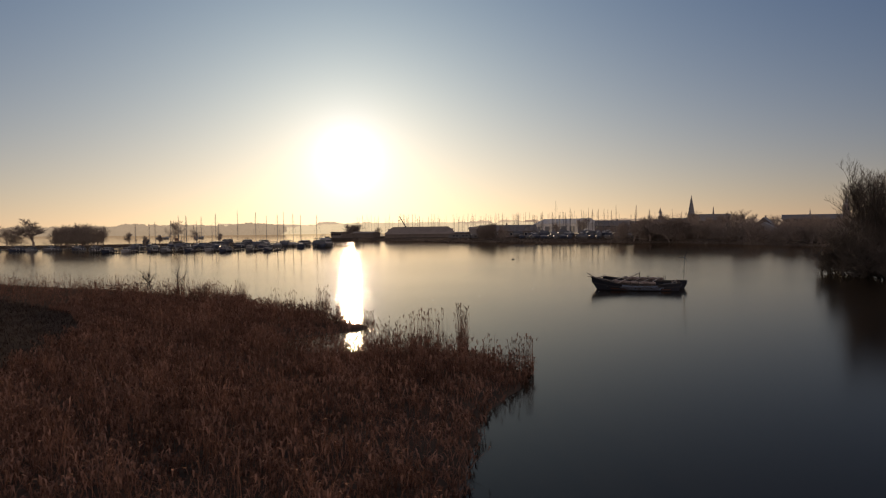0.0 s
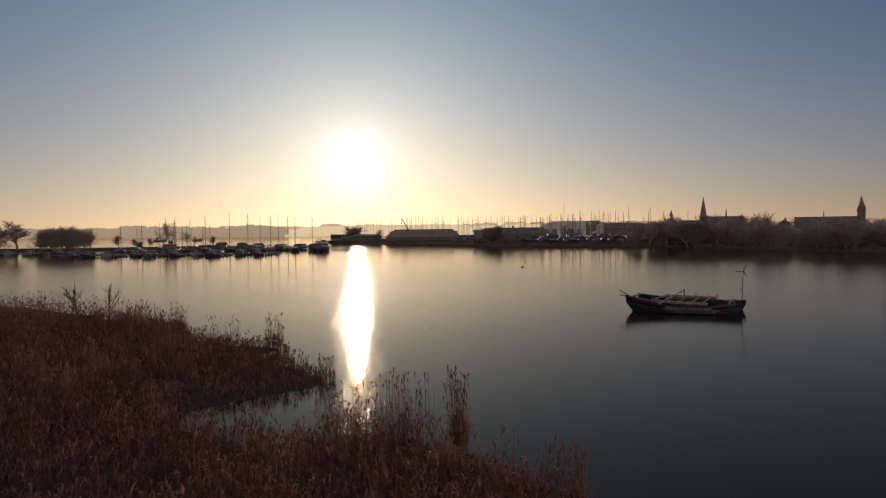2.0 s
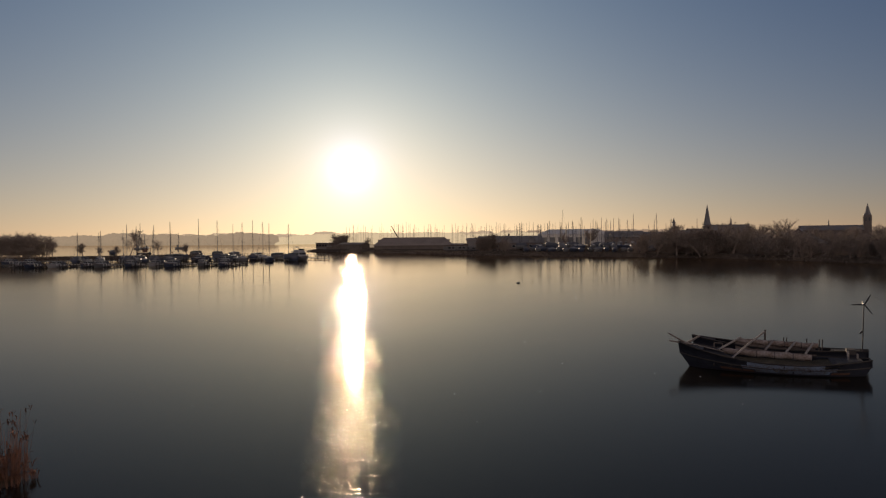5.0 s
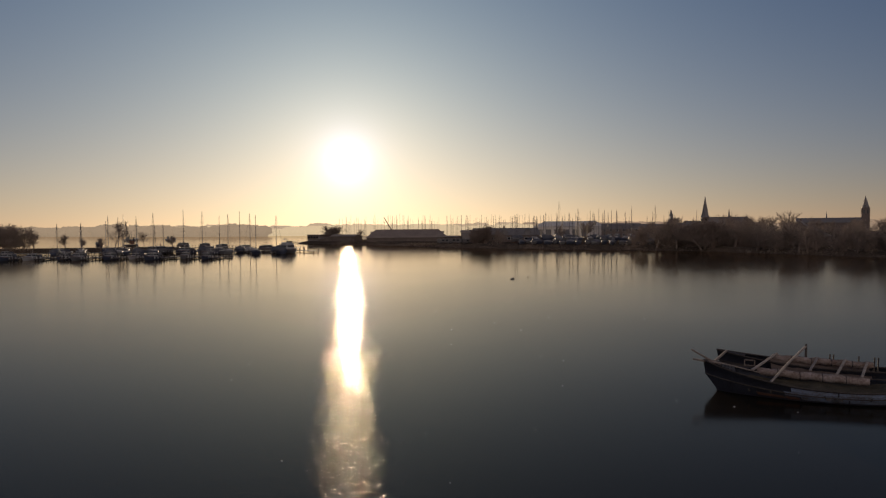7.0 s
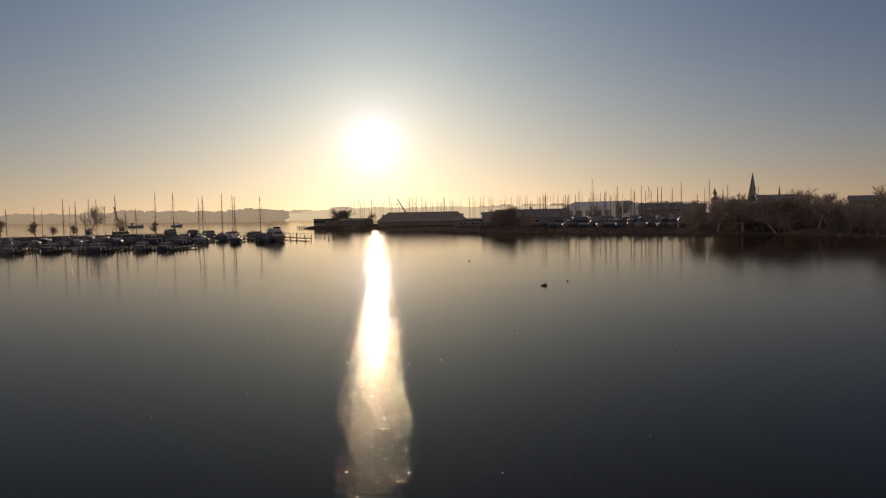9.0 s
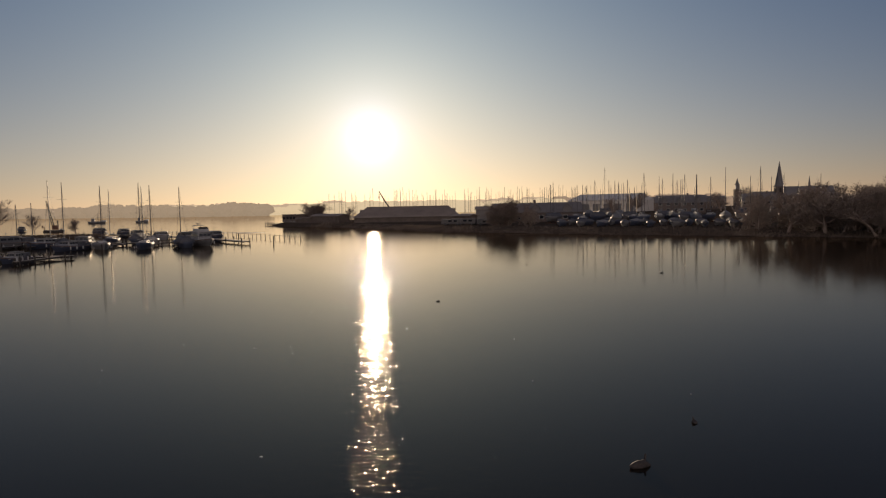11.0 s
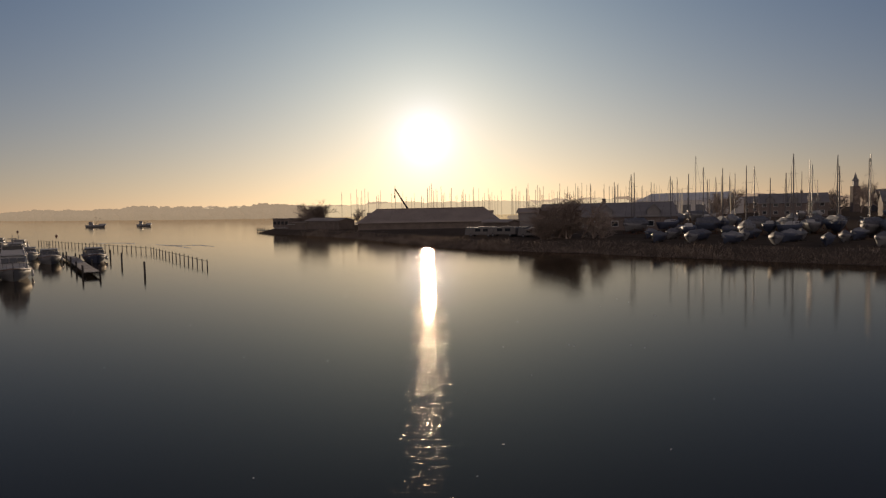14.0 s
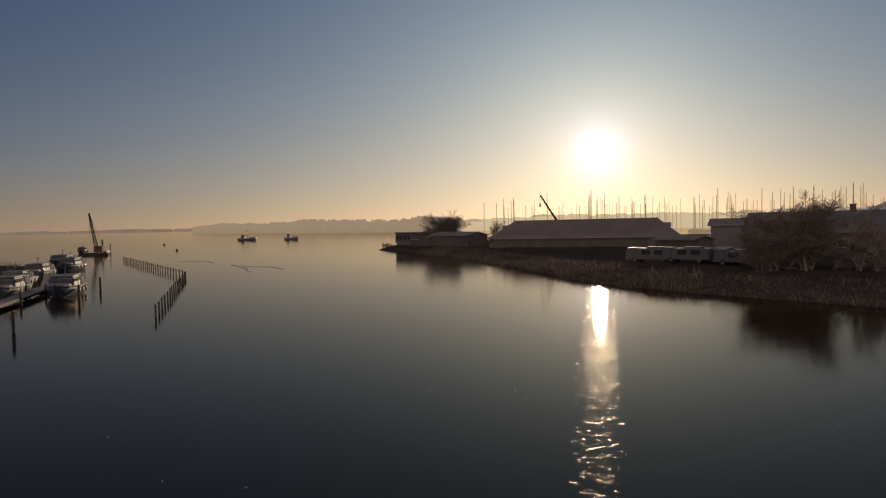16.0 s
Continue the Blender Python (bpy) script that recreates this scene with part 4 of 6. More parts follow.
    # mossy deck cloth over the broad hull, sagging between the frames
    rr = random.Random(4)
    rows = []
    for i in range(17):
        x = 1.9 + i * 0.36
        q = min(x / 9.2, 0.999) * (len(rings) - 1)
        w = rings[int(q)][0][1] * 0.97
        z = 0.46 + 0.18 * max(0.0, (2.6 - x)) + 0.12 * max(0.0, x - 6.6)
        rows.append([near_at @ Vector((x, w * (j / 4 - 1), z + 0.05 * math.sin(x * 4.5) * (1 - abs(j / 4 - 1)) + rr.uniform(-0.035, 0.035))) for j in range(9)])
    g = Geo().loft(rows, closed=False, ends=False)
    g.loft([[p - Vector((0, 0, 0.03)) for p in r] for r in rows], closed=False, ends=False)
    part("deck_cloth", g, M["mudcanvas"], t, "mossy muddy deck cloth", True)
    # tarpaulin slung between the hulls
    rows = []
    for i in range(13):
        x = 2.9 + i * 0.34
        rows.append([(x, 1.5 + j * 0.36, 0.55 + 0.06 * j - 0.26 * math.sin(j / 6 * math.pi) + rr.uniform(-0.04, 0.04)) for j in range(7)])
    g = Geo().loft(rows, closed=False, ends=False)
    g.loft([[(x, y, z - 0.03) for x, y, z in r] for r in rows], closed=False, ends=False)
    part("tarpaulin", g, M["canvas"], t, "dirty brown tarpaulin slung between the hulls", True)

    # frosted canvas rolls lashed along both inner sides, each with a timber bracket at its head
    for (x0, y0, z0), (x1, y1, z1), r in (((2.15, 1.35, 0.76), (6.5, 0.62, 0.70), 0.17), ((3.0, 3.75, 1.0), (7.1, 3.1, 0.98), 0.155)):
        pts, rad = [], []
        for i in range(21):
            q = i / 20
            pts.append((x0 + (x1 - x0) * q, y0 + (y1 - y0) * q + rr.uniform(-0.02, 0.02), z0 + (z1 - z0) * q - 0.04 * math.sin(q * math.pi * 4) ** 2 + rr.uniform(-0.012, 0.012)))
            rad.append(r * (0.8 if i in (0, 20) else rr.uniform(0.93, 1.06)))
        roll = part("rolled_cover", Geo().tube(pts, rad, 12), M["frostcanvas"], t, "frosted pale canvas roll", True)
        for i in (4, 8, 12, 16):
            p = Vector(pts[i])
            part("lashing", Geo().tube([p - Vector((0.02, 0, 0)), p + Vector((0.02, 0, 0))], rad[i] + 0.012, 12), M["oldwood"], roll)
        m = Matrix.Translation((x0 - 0.14, y0 - 0.02, z0 - 0.06)) @ Matrix.Rotation(radians(-32), 4, "Y")
        part("bracket", Geo().box(0, 0, 0, 0.34, 0.24, 0.05, m, bevel=0.02), M["teak"], t, "weathered orange-brown timber bracket")
    for a, b, w in (((1.95, 0.85, 0.86), (3.2, 3.85, 1.17), 0.11), ((4.35, 1.55, 0.86), (4.9, 3.4, 1.15), 0.09), ((5.3, 0.85, 0.88), (6.0, 3.2, 1.15), 0.10), ((6.2, 0.6, 0.88), (6.85, 3.0, 1.14), 0.10), ((8.1, 0.3, 0.74), (8.5, 3.0, 0.9), 0.09)):
        a, b = Vector(a), Vector(b)
        d = b - a
        m = Matrix.Translation((a + b) / 2) @ d.to_track_quat("X", "Z").to_matrix().to_4x4()
        part("cross_beam", Geo().box(0, 0, 0, d.length, w, 0.06, m, bevel=0.012), M["greywood"], t, "frosted grey plank across the hulls")
    part("spar", Geo().tube([(2.5, -0.75, 0.58), (3.5, 1.85, 1.08), (4.5, 4.3, 1.5)], [0.05, 0.055, 0.05], 8), M["greywood"], t, "long frosted spar lying aslant")
    part("spar_post", Geo().tube([(4.5, 4.3, 0.6), (4.52, 4.32, 1.62)], [0.06, 0.05], 7), M["oldwood"], t)
    part("spar", Geo().tube([(0.3, 0.3, 1.24), (-0.62, 0.45, 1.72)], [0.05, 0.04], 6), M["beamwood"], t)
    part("spar", Geo().tube([(0.6, 0.1, 1.2), (-0.55, 0.05, 1.36)], [0.05, 0.04], 6), M["beamwood"], t)
    part("spar", Geo().tube([(0.3, 0.25, 1.26), (1.5, 0.9, 0.92), (2.2, 1.2, 0.72)], [0.035, 0.035, 0.03], 6), M["greywood"], t)
    part("bow_beam", Geo().tube([(0.35, 0.5, 1.2), (0.95, 4.1, 1.12)], [0.07, 0.06], 6), M["beamwood"], t)
    part("loose_plank", Geo().box(4.9, 1.2, 0.79, 0.62, 0.12, 0.035, bevel=0.01), M["greywood"], t)
    part("loose_plank", Geo().box(3.3, -0.55, 0.52, 0.5, 0.1, 0.03, Matrix.Identity(4)), M["greywood"], t)
    # a small open hatch frame inside the slim hull
    for x0, z0, sx, sz in ((1.75, 0.72, 0.05, 0.3), (2.2, 0.72, 0.05, 0.3), (1.975, 0.85, 0.5, 0.04), (1.975, 0.59, 0.5, 0.04)):
        part("hatch_frame", Geo().box(x0, 3.4, z0, sx, 0.05, sz), M["beamwood"], t)
    part("hatch_box", Geo().box(8.6, 2.7, 0.82, 0.45, 0.6, 0.26, bevel=0.05), M["oldwood"], t, "small dark locker on the stern")
    for x, y in ((5.4, 3.5), (5.55, 3.5), (6.55, 3.35), (7.15, 3.2), (7.3, 3.2)):
        part("cleat_post", Geo().tube([(x, y, 0.7), (x + 0.02, y, 1.32)], 0.035, 6), M["oldwood"], t)
    for x, y in ((8.15, 0.55), (8.55, 0.5)):
        part("stern_bitt", Geo().tube([(x, y, 0.55), (x, y, 1.05)], 0.045, 7), M["greywood"], t)
    # small wind charger on a pole
    px, py = 9.2, 3.05
    wt = part("wind_charger", Geo().tube([(px, py, 0.7), (px + 0.08, py, 3.3)], [0.035, 0.028], 8).tube([(px - 0.12, py, 1.75), (px, py, 1.9)], 0.05, 6), M["darksteel"], t, "slim steel pole of a small wind charger")
    px += 0.08
    part("generator", Geo().tube([(px, py - 0.18, 3.35), (px, py + 0.05, 3.35), (px, py + 0.3, 3.37)], [0.05, 0.09, 0.04], 8).box(px, py + 0.45, 3.39, 0.015, 0.26, 0.2), M["darksteel"], wt)
    for a in (63, 182, 305):
        d = Vector((math.cos(radians(a)), 0, math.sin(radians(a))))
        e = Vector((-d.z, 0.25, d.x))
        c = Vector((px, py - 0.2, 3.35))
        g = Geo()
        g.loft([[c + d * s + e * w, c + d * s + Vector((0, 0.02, 0)), c + d * s - e * w, c + d * s - Vector((0, 0.02, 0))] for s, w in ((0.03, 0.025), (0.18, 0.045), (0.62, 0.02))])
        part("blade", g, M["darksteel"], wt)
    return t


catamaran()


# ---- boats ----
def sail_boat(x, y, turn, length, mast, hullmat, ashore, seed, cover=None, rake=0.0, group=""):
    rng = random.Random(seed)
    z = ground_at(x, y) + 1.0 if ashore else 0.0
    at = Matrix.Translation((x, y, z)) @ Matrix.Rotation(radians(turn), 4, "Z")
    colour = {"gelcoat": "white", "gelgrey": "grey", "navy": "navy blue", "hullred": "dark red", "tarp": "pale"}[hullmat]
    where = "propped ashore in the boatyard" if ashore else "moored at the jetty"
    t = thing("sailing_boat", f"{colour} sailing boat with bare mast {where}", "sailboat", at, group)
    b = length * 0.31
    off = -length * 0.45
    sh = Matrix.Translation((off, 0, 0))
    g = hull_geo(length, b, length * 0.11, length * 0.06, 0.35, 0.12, stations=11, stern=0.6)
    g.v = [tuple(sh @ Vector(p)) for p in g.v]
    part("hull", g, M[hullmat], t, "", True)
    dz = length * 0.115
    g = Geo().box(-length * 0.02, 0, dz + 0.22, length * 0.36, b * 0.55, 0.5, bevel=0.12, top=0.86, topy=0.8)
    cab = part("cabin", g, M["gelcoat"], t)
    for s in (1, -1):
        for c in range(3):
            part("window", Geo().box(-length * 0.11 + c * length * 0.085, s * b * 0.252, dz + 0.27, length * 0.06, 0.03, 0.15), M["glass"], cab)
    m0 = -length * 0.06
    top = mast - z
    part("mast", Geo().tube([(m0, 0, dz * 0.6), (m0 + rake * 0.5, 0, (dz + top) / 2), (m0 + rake, 0, top)], [0.095, 0.09, 0.065], 7), M["alu"], t)
    for f in (0.45, 0.72):
        zz = dz + (top - dz) * f
        part("spreader", Geo().tube([(m0 + rake * f, -b * 0.28, zz), (m0 + rake * f, b * 0.28, zz)], 0.014, 4), M["alu"], t)
    part("boom", Geo().tube([(m0 + 0.1, 0, dz + 1.0), (m0 + length * 0.36, 0, dz + 1.05)], [0.1, 0.14 if not ashore else 0.08], 6), M["tarpdark"] if not ashore else M["alu"], t)
    part("stay", Geo().tube([(off + 0.3, 0, dz + 0.3), (m0 + rake, 0, top - 0.1)], 0.02, 3), M["darksteel"], t)
    part("stay", Geo().tube([(off + length * 0.97, 0, dz + 0.1), (m0 + rake, 0, top - 0.1)], 0.018, 3), M["darksteel"], t)
    g = Geo()
    for s in (1, -1):
        for c in range(5):
            xx = off + length * (0.12 + 0.19 * c)
            g.tube([(xx, s * b * 0.42, dz), (xx, s * b * 0.42, dz + 0.6)], 0.018, 4)
        g.tube([(off + length * 0.05, s * b * 0.2, dz + 0.75), (off + length * 0.12, s * b * 0.42, dz + 0.6), (off + length * 0.9, s * b * 0.42, dz + 0.6)], 0.015, 4)
    part("guard_rail", g, M["alu"], t)
    if cover:
        rings = []
        for i in range(9):
            q = i / 8
            w = b * 0.52 * (math.sin(min(q * 1.25 + 0.12, 1) * math.pi / 2)) * (1 - 0.25 * max(0, q - 0.6))
            xx = off + length * (0.04 + 0.93 * q)
            rings.append([(xx, -w, dz * 0.75), (xx, -w * 0.94, dz + 0.25), (xx, -w * 0.4, dz + 0.75 + rng.uniform(-0.1, 0.1)), (xx, 0, dz + 1.1), (xx, w * 0.4, dz + 0.75 + rng.uniform(-0.1, 0.1)), (xx, w * 0.94, dz + 0.25), (xx, w, dz * 0.75)])
        part("winter_cover", Geo().loft(rings), M[cover], t, "taut winter tarpaulin", True)
    if ashore:
        g = Geo().box(off + length * 0.52, 0, -0.55, length * 0.22, 0.16, 0.86, top=1.3)
        part("keel", g, M["darksteel"], t)
        for xx in (off + length * 0.3, off + length * 0.72):
            cr = Geo().box(xx, 0, -0.95, 0.12, b * 1.15, 0.1)
            for s in (1, -1):
                cr.tube([(xx, s * b * 0.55, -0.99), (xx, s * b * 0.36, 0.05)], 0.05, 5)
            part("cradle", cr, M["rust"], t, "rusty steel cradle")
    else:
        for c in range(3):
            for s in (1, -1):
                xx = off + length * (0.3 + 0.2 * c)
                part("fender", Geo().tube([(xx, s * b * 0.5, 0.15), (xx, s * b * 0.52, 0.62)], [0.09, 0.09], 7), M["gelcoat"], t)
    return t


def motor_boat(x, y, turn, length, style, hullmat, seed, label):
    """A motor cruiser; style: 'fly' with an upper bridge, 'saloon' with a long wheelhouse, 'open' with a low cabin."""
    at = Matrix.Translation((x, y, 0)) @ Matrix.Rotation(radians(turn), 4, "Z")
    t = thing("motor_cruiser", label, "motor boat", at)
    b, off = length * 0.32, -length * 0.5
    free = 0.098 * length
    sh = Matrix.Translation((off, 0, 0))
    g = hull_geo(length, b, free, 0.5, 0.5, 0.05, stations=13, stern=0.85)
    g.v = [tuple(sh @ Vector(p)) for p in g.v]
    hull = part("hull", g, M[hullmat], t, "", True)
    part("rubbing_strake", Geo().tube([(off + r[0][0], r[0][1] + 0.02, r[0][2] - 0.12) for r in hull_rings(length, b, free, 0.5, 0.5, 0.05, stations=13, stern=0.85)], 0.05, 5).tube([(off + r[0][0], -r[0][1] - 0.02, r[0][2] - 0.12) for r in hull_rings(length, b, free, 0.5, 0.5, 0.05, stations=13, stern=0.85)], 0.05, 5), M["teak"], hull)
    fore = Geo().box(-length * 0.17, 0, free + 0.2, length * 0.34, b * 0.68, 0.42, bevel=0.2, top=0.8, topy=0.82)
    part("fore_cabin", fore, M["gelcoat"], t)
    if style == "fly":
        specs = [(length * 0.08, length * 0.5, b * 0.84, 1.65)]
    elif style == "saloon":
        specs = [(length * 0.02, length * 0.44, b * 0.78, 1.08)]
    else:
        specs = [(length * 0.0, length * 0.30, b * 0.76, 0.95)]
    for cx, ln, w, h in specs:
        z0 = free
        cab = part("deckhouse", Geo().box(cx, 0, z0 + h / 2, ln, w, h, bevel=0.25, top=0.82, topy=0.84), M["gelgrey" if style == "saloon" else "gelcoat"], t)
        # raked screens, pane by pane
        for s in (1, -1):
            for c in range(3):
                px = cx - ln * 0.27 + c * ln * 0.27
                m = Matrix.Translation((px, s * w * 0.475, z0 + h * 0.64)) @ Matrix.Rotation(s * radians(7), 4, "X")
                part("side_window", Geo().box(0, 0, 0, ln * 0.22, 0.03, h * 0.34, m, top=0.9), M["glass"], cab)
        for c in (-1, 0, 1):
            m = Matrix.Translation((cx - ln * 0.475, c * w * 0.27, z0 + h * 0.66)) @ Matrix.Rotation(radians(12), 4, "Y")
            part("windscreen", Geo().box(0, 0, 0, 0.03, w * 0.24, h * 0.36, m), M["glass"], cab)
        part("coach_roof", Geo().box(cx + 0.1, 0, z0 + h + 0.05, ln * 0.98, w * 0.94, 0.09, bevel=0.06), M["gelgrey"] if style != "fly" else M["gelcoat"], t)
        if style == "fly":
            part("flybridge_coaming", Geo().box(cx + ln * 0.02, 0, z0 + h + 0.38, ln * 0.7, w * 0.8, 0.6, bevel=0.2, top=0.92), M["gelcoat"], t)
            part("flybridge_screen", Geo().box(cx - ln * 0.3, 0, z0 + h + 0.85, 0.05, w * 0.66, 0.4, Matrix.Identity(4)), M["glass"], t)
            arch = Geo().tube([(cx + ln * 0.3, -w * 0.38, z0 + h), (cx + ln * 0.36, -w * 0.34, z0 + h + 1.35), (cx + ln * 0.36, w * 0.34, z0 + h + 1.35), (cx + ln * 0.3, w * 0.38, z0 + h)], 0.09, 6)
            part("radar_arch", arch, M["gelcoat"], t)
            part("radar", Geo().tube([(cx + ln * 0.36, 0, z0 + h + 1.35), (cx + ln * 0.36, 0, z0 + h + 1.7)], 0.12, 8).box(cx + ln * 0.36, 0, z0 + h + 1.78, 0.16, 1.0, 0.1, bevel=0.03), M["gelgrey"], t)
            part("canopy", Geo().box(cx + ln * 0.5, 0, z0 + h + 0.12, ln * 0.35, w * 0.9, 0.08, bevel=0.05), M["tarpdark"], t, "dark canvas awning")
        else:
            part("aft_canopy", Geo().box(cx + ln * 0.5 + length * 0.13, 0, z0 + h * 0.42, length * 0.25, w * 0.95, h * 0.84, bevel=0.2, top=0.88), M["tarpdark"], t, "dark canvas cockpit cover")
        part("signal_mast", Geo().tube([(cx + 0.2, 0, z0 + h), (cx + 0.3, 0, z0 + h + (2.3 if style == "fly" else 1.2))], [0.05, 0.025], 6).tube([(cx + 0.27, -0.4, z0 + h + 0.8), (cx + 0.27, 0.4, z0 + h + 0.8)], 0.02, 4), M["alu"], t)
    rail = Geo()
    for s in (1, -1):
        line = []
        for c in range(7):
            q = 0.02 + 0.1 * c
            r = hull_rings(length, b, free, 0.5, 0.5, 0.05, stations=13, stern=0.85)[min(12, int(q * 12))]
            p = (off + q * length, s * r[0][1] * 0.92, r[0][2])
            rail.tube([p, (p[0], p[1], p[2] + 0.62)], 0.02, 4)
            line.append((p[0], p[1], p[2] + 0.62))
        rail.tube(line, 0.022, 5)
    part("pulpit_rail", rail, M["alu"], t)
    for c in range(3):
        part("fender", Geo().tube([(off + length * (0.35 + 0.18 * c), -b * 0.5, 0.25), (off + length * (0.35 + 0.18 * c), -b * 0.52, 0.4), (off + length * (0.35 + 0.18 * c), -b * 0.52, 0.85)], [0.06, 0.13, 0.1], 8), M["whitepaint"], t, "white fender", True)
    return t


def mooring_pile(x, y, tall, r=0.15, lean=0.0):
    g = Geo().tube([(0, 0, -1.5), (lean * 0.6, 0, tall * 0.6), (lean, 0, tall - 0.05), (lean, 0, tall)], [r, r * 0.97, r * 0.93, r * 0.6], 9)
    return solid("mooring_pile", g, M["oldwood"], "dark round timber mooring pile standing in the lake", "post", "mooring piles", at=Matrix.Translation((x, y, 0)))


def jetty(name, a, b, width, label, z=0.55, pile_gap=5.0, planks=True):
    """A timber jetty from a to b: cross planks on two beams and pairs of piles."""
    ax, ay = a
    bx, by = b
    ln = math.hypot(bx - ax, by - ay)
    at = Matrix.Translation((ax, ay, 0)) @ Matrix.Rotation(math.atan2(by - ay, bx - ax), 4, "Z")
    t = thing(name, label, "jetty", at)
    for s in (1, -1):
        part("bearer", Geo().box(ln / 2, s * width * 0.4, z - 0.14, ln, 0.14, 0.2), M["oldwood"], t)
    n = int(ln / 0.5)
    rng = random.Random(int(abs(ax * 7 + ay)))
    g = Geo()
    for k in range(n):
        g.box((k + 0.5) * ln / n, rng.uniform(-0.03, 0.03), z + rng.uniform(-0.008, 0.012), ln / n - 0.04, width, 0.05)
    part("deck_planks", g, M["greywood"], t, "frosted grey deck planks")
    k = 0.6
    while k < ln:
        for s in (1, -1):
            part("pile", Geo().tube([(k, s * width * 0.56, -1.4), (k, s * width * 0.56, z + 0.55 + rng.uniform(-0.1, 0.35))], 0.11, 7), M["oldwood"], t)
        k += pile_gap
    return t


# moored sailing boats: place, heading, length, top of the mast
cols = ("navy", "gelgrey", "navy", "gelgrey", "navy", "gelcoat", "navy")
MOORED = [(-114.5, 254, 9.8), (-108, 256, 10.2), (-119, 277, 9.8), (-97, 251, 12.2), (-110, 276, 10.9), (-95.6, 254, 11.6), (-105, 277, 8.6), (-92, 252, 8.9), (-103, 274, 13.0), (-89.3, 253, 11.9), (-99.5, 276, 10.4), (-84.4, 253, 12.9), (-93, 275, 9.4), (-91.8, 279, 9.7), (-80.5, 268, 14.3), (-69.5, 254.5, 13.3), (-71, 275, 12.4), (-61.8, 254, 12.4), (-63.8, 274, 13.7), (-59.4, 270, 12.9), (-52.6, 252.5, 12.0), (-47.3, 257.5, 12.0)]
for k, (x, y, top) in enumerate(MOORED):
    sail_boat(x, y, 114 + (12 if k % 2 else -8) + (180 if k % 3 == 0 else 0), 7.5 + (top - 8) * 0.55, top, cols[k % 7], False, 300 + k, None if k % 3 else "tarpdark", rake=(0.0, 0.25, -0.15)[k % 3], group="sailing boats moored in the harbour")
motor_boat(-44.6, 261.5, 128, 11.0, "fly", "gelgrey", 1, "big white flybridge motor yacht with radar arch, moored")
motor_boat(-57.3, 284.8, 129, 9.6, "saloon", "gelgrey", 14, "grey-hulled saloon cruiser lying bow out beside the jetty")
motor_boat(-51.4, 286.8, 129, 9.8, "saloon", "navy", 2, "cabin cruiser with dark hull and white cabin at the jetty")
motor_boat(-67.5, 293.5, 128, 10.0, "open", "gelcoat", 3, "white cruiser with canvas cockpit cover, moored")
motor_boat(-80.0, 306.5, 126, 10.0, "saloon", "gelgrey", 4, "grey saloon cruiser with dark windows, moored")
motor_boat(-92.0, 322.5, 124, 10.5, "saloon", "navy", 5, "dark-hulled cruiser with covered wheelhouse, moored")
motor_boat(-172.0, 396.0, 130, 8.5, "saloon", "navy", 13, "dark tug-like cruiser lying near the crane barge")
motor_boat(-66.0, 250.0, 80, 9.0, "open", "navy", 6, "small dark cabin boat under canvas, moored")
motor_boat(-87.0, 262.0, 75, 13.0, "saloon", "gelgrey", 7, "long grey saloon cruiser moored among sailing boats")
motor_boat(-78.0, 262.0, 75, 10.0, "open", "navy", 8, "dark cabin boat with canvas cover, moored")
motor_boat(-101.0, 264.0, 75, 10.0, "open", "gelgrey", 9, "grey cabin boat under canvas, moored")
motor_boat(-70.0, 262.0, 110, 11.0, "saloon", "navy", 10, "dark saloon cruiser moored beside sailing boats")
motor_boat(-104.0, 331.0, 125, 12.0, "saloon", "navy", 11, "dark cruiser lying at the outer moorings")
motor_boat(-118.0, 262.0, 80, 9.0, "open", "gelcoat", 12, "small white cabin boat at the jetty")
for k in range(9):
    x = -126 - k * 7.5
    motor_boat(x, 247 + 2.5 * math.sin(k * 1.9), 80 + 8 * math.sin(k * 2.7), 6.5 + (k % 3) * 0.8, "open", ("gelcoat", "navy", "gelgrey")[k % 3], 20 + k, "small open cabin boat lying low at the long jetty")
for k in range(10):
    x = -57 - k * 6.4
    motor_boat(x, 221 + 3.0 * math.sin(k * 2.3), 84 + 9 * math.sin(k * 1.7), 6.2 + (k % 3) * 0.9, "open", ("navy", "gelgrey", "navy", "gelcoat")[k % 4], 40 + k, "small cabin boat lying low at the outer jetty")
    jetty("finger_jetty", (x + 3.2, 216), (x + 3.2, 226.5), 0.7, "narrow timber finger jetty between small boats", z=0.5, pile_gap=3.4)
jetty("jetty", (-52, 227), (-124, 228), 1.4, "long low timber jetty before the moored sailing boats", z=0.5)
jetty("jetty", (-35.8, 262.7), (-57, 289.3), 1.6, "timber jetty with frosted planks among moored boats", pile_gap=9.5)
jetty("jetty", (-48, 267), (-112, 264), 1.6, "long timber jetty between two rows of sailing boats")
jetty("jetty", (-112, 264), (-205, 252), 1.4, "long low timber jetty with small boats")
jetty("jetty", (-57.4, 289.8), (-96, 322), 1.6, "timber jetty leading to the mole")
for k, (x, y) in enumerate([(-113, 252), (-106, 253), (-99, 250), (-93.5, 250), (-87, 251), (-81, 251), (-73, 252), (-65, 252), (-57, 251), (-50, 249)]):
    jetty("finger_jetty", (x + 2.6, y + 13), (x + 2.6, y + 5), 0.7, "narrow timber finger jetty between boats", pile_gap=6.5)
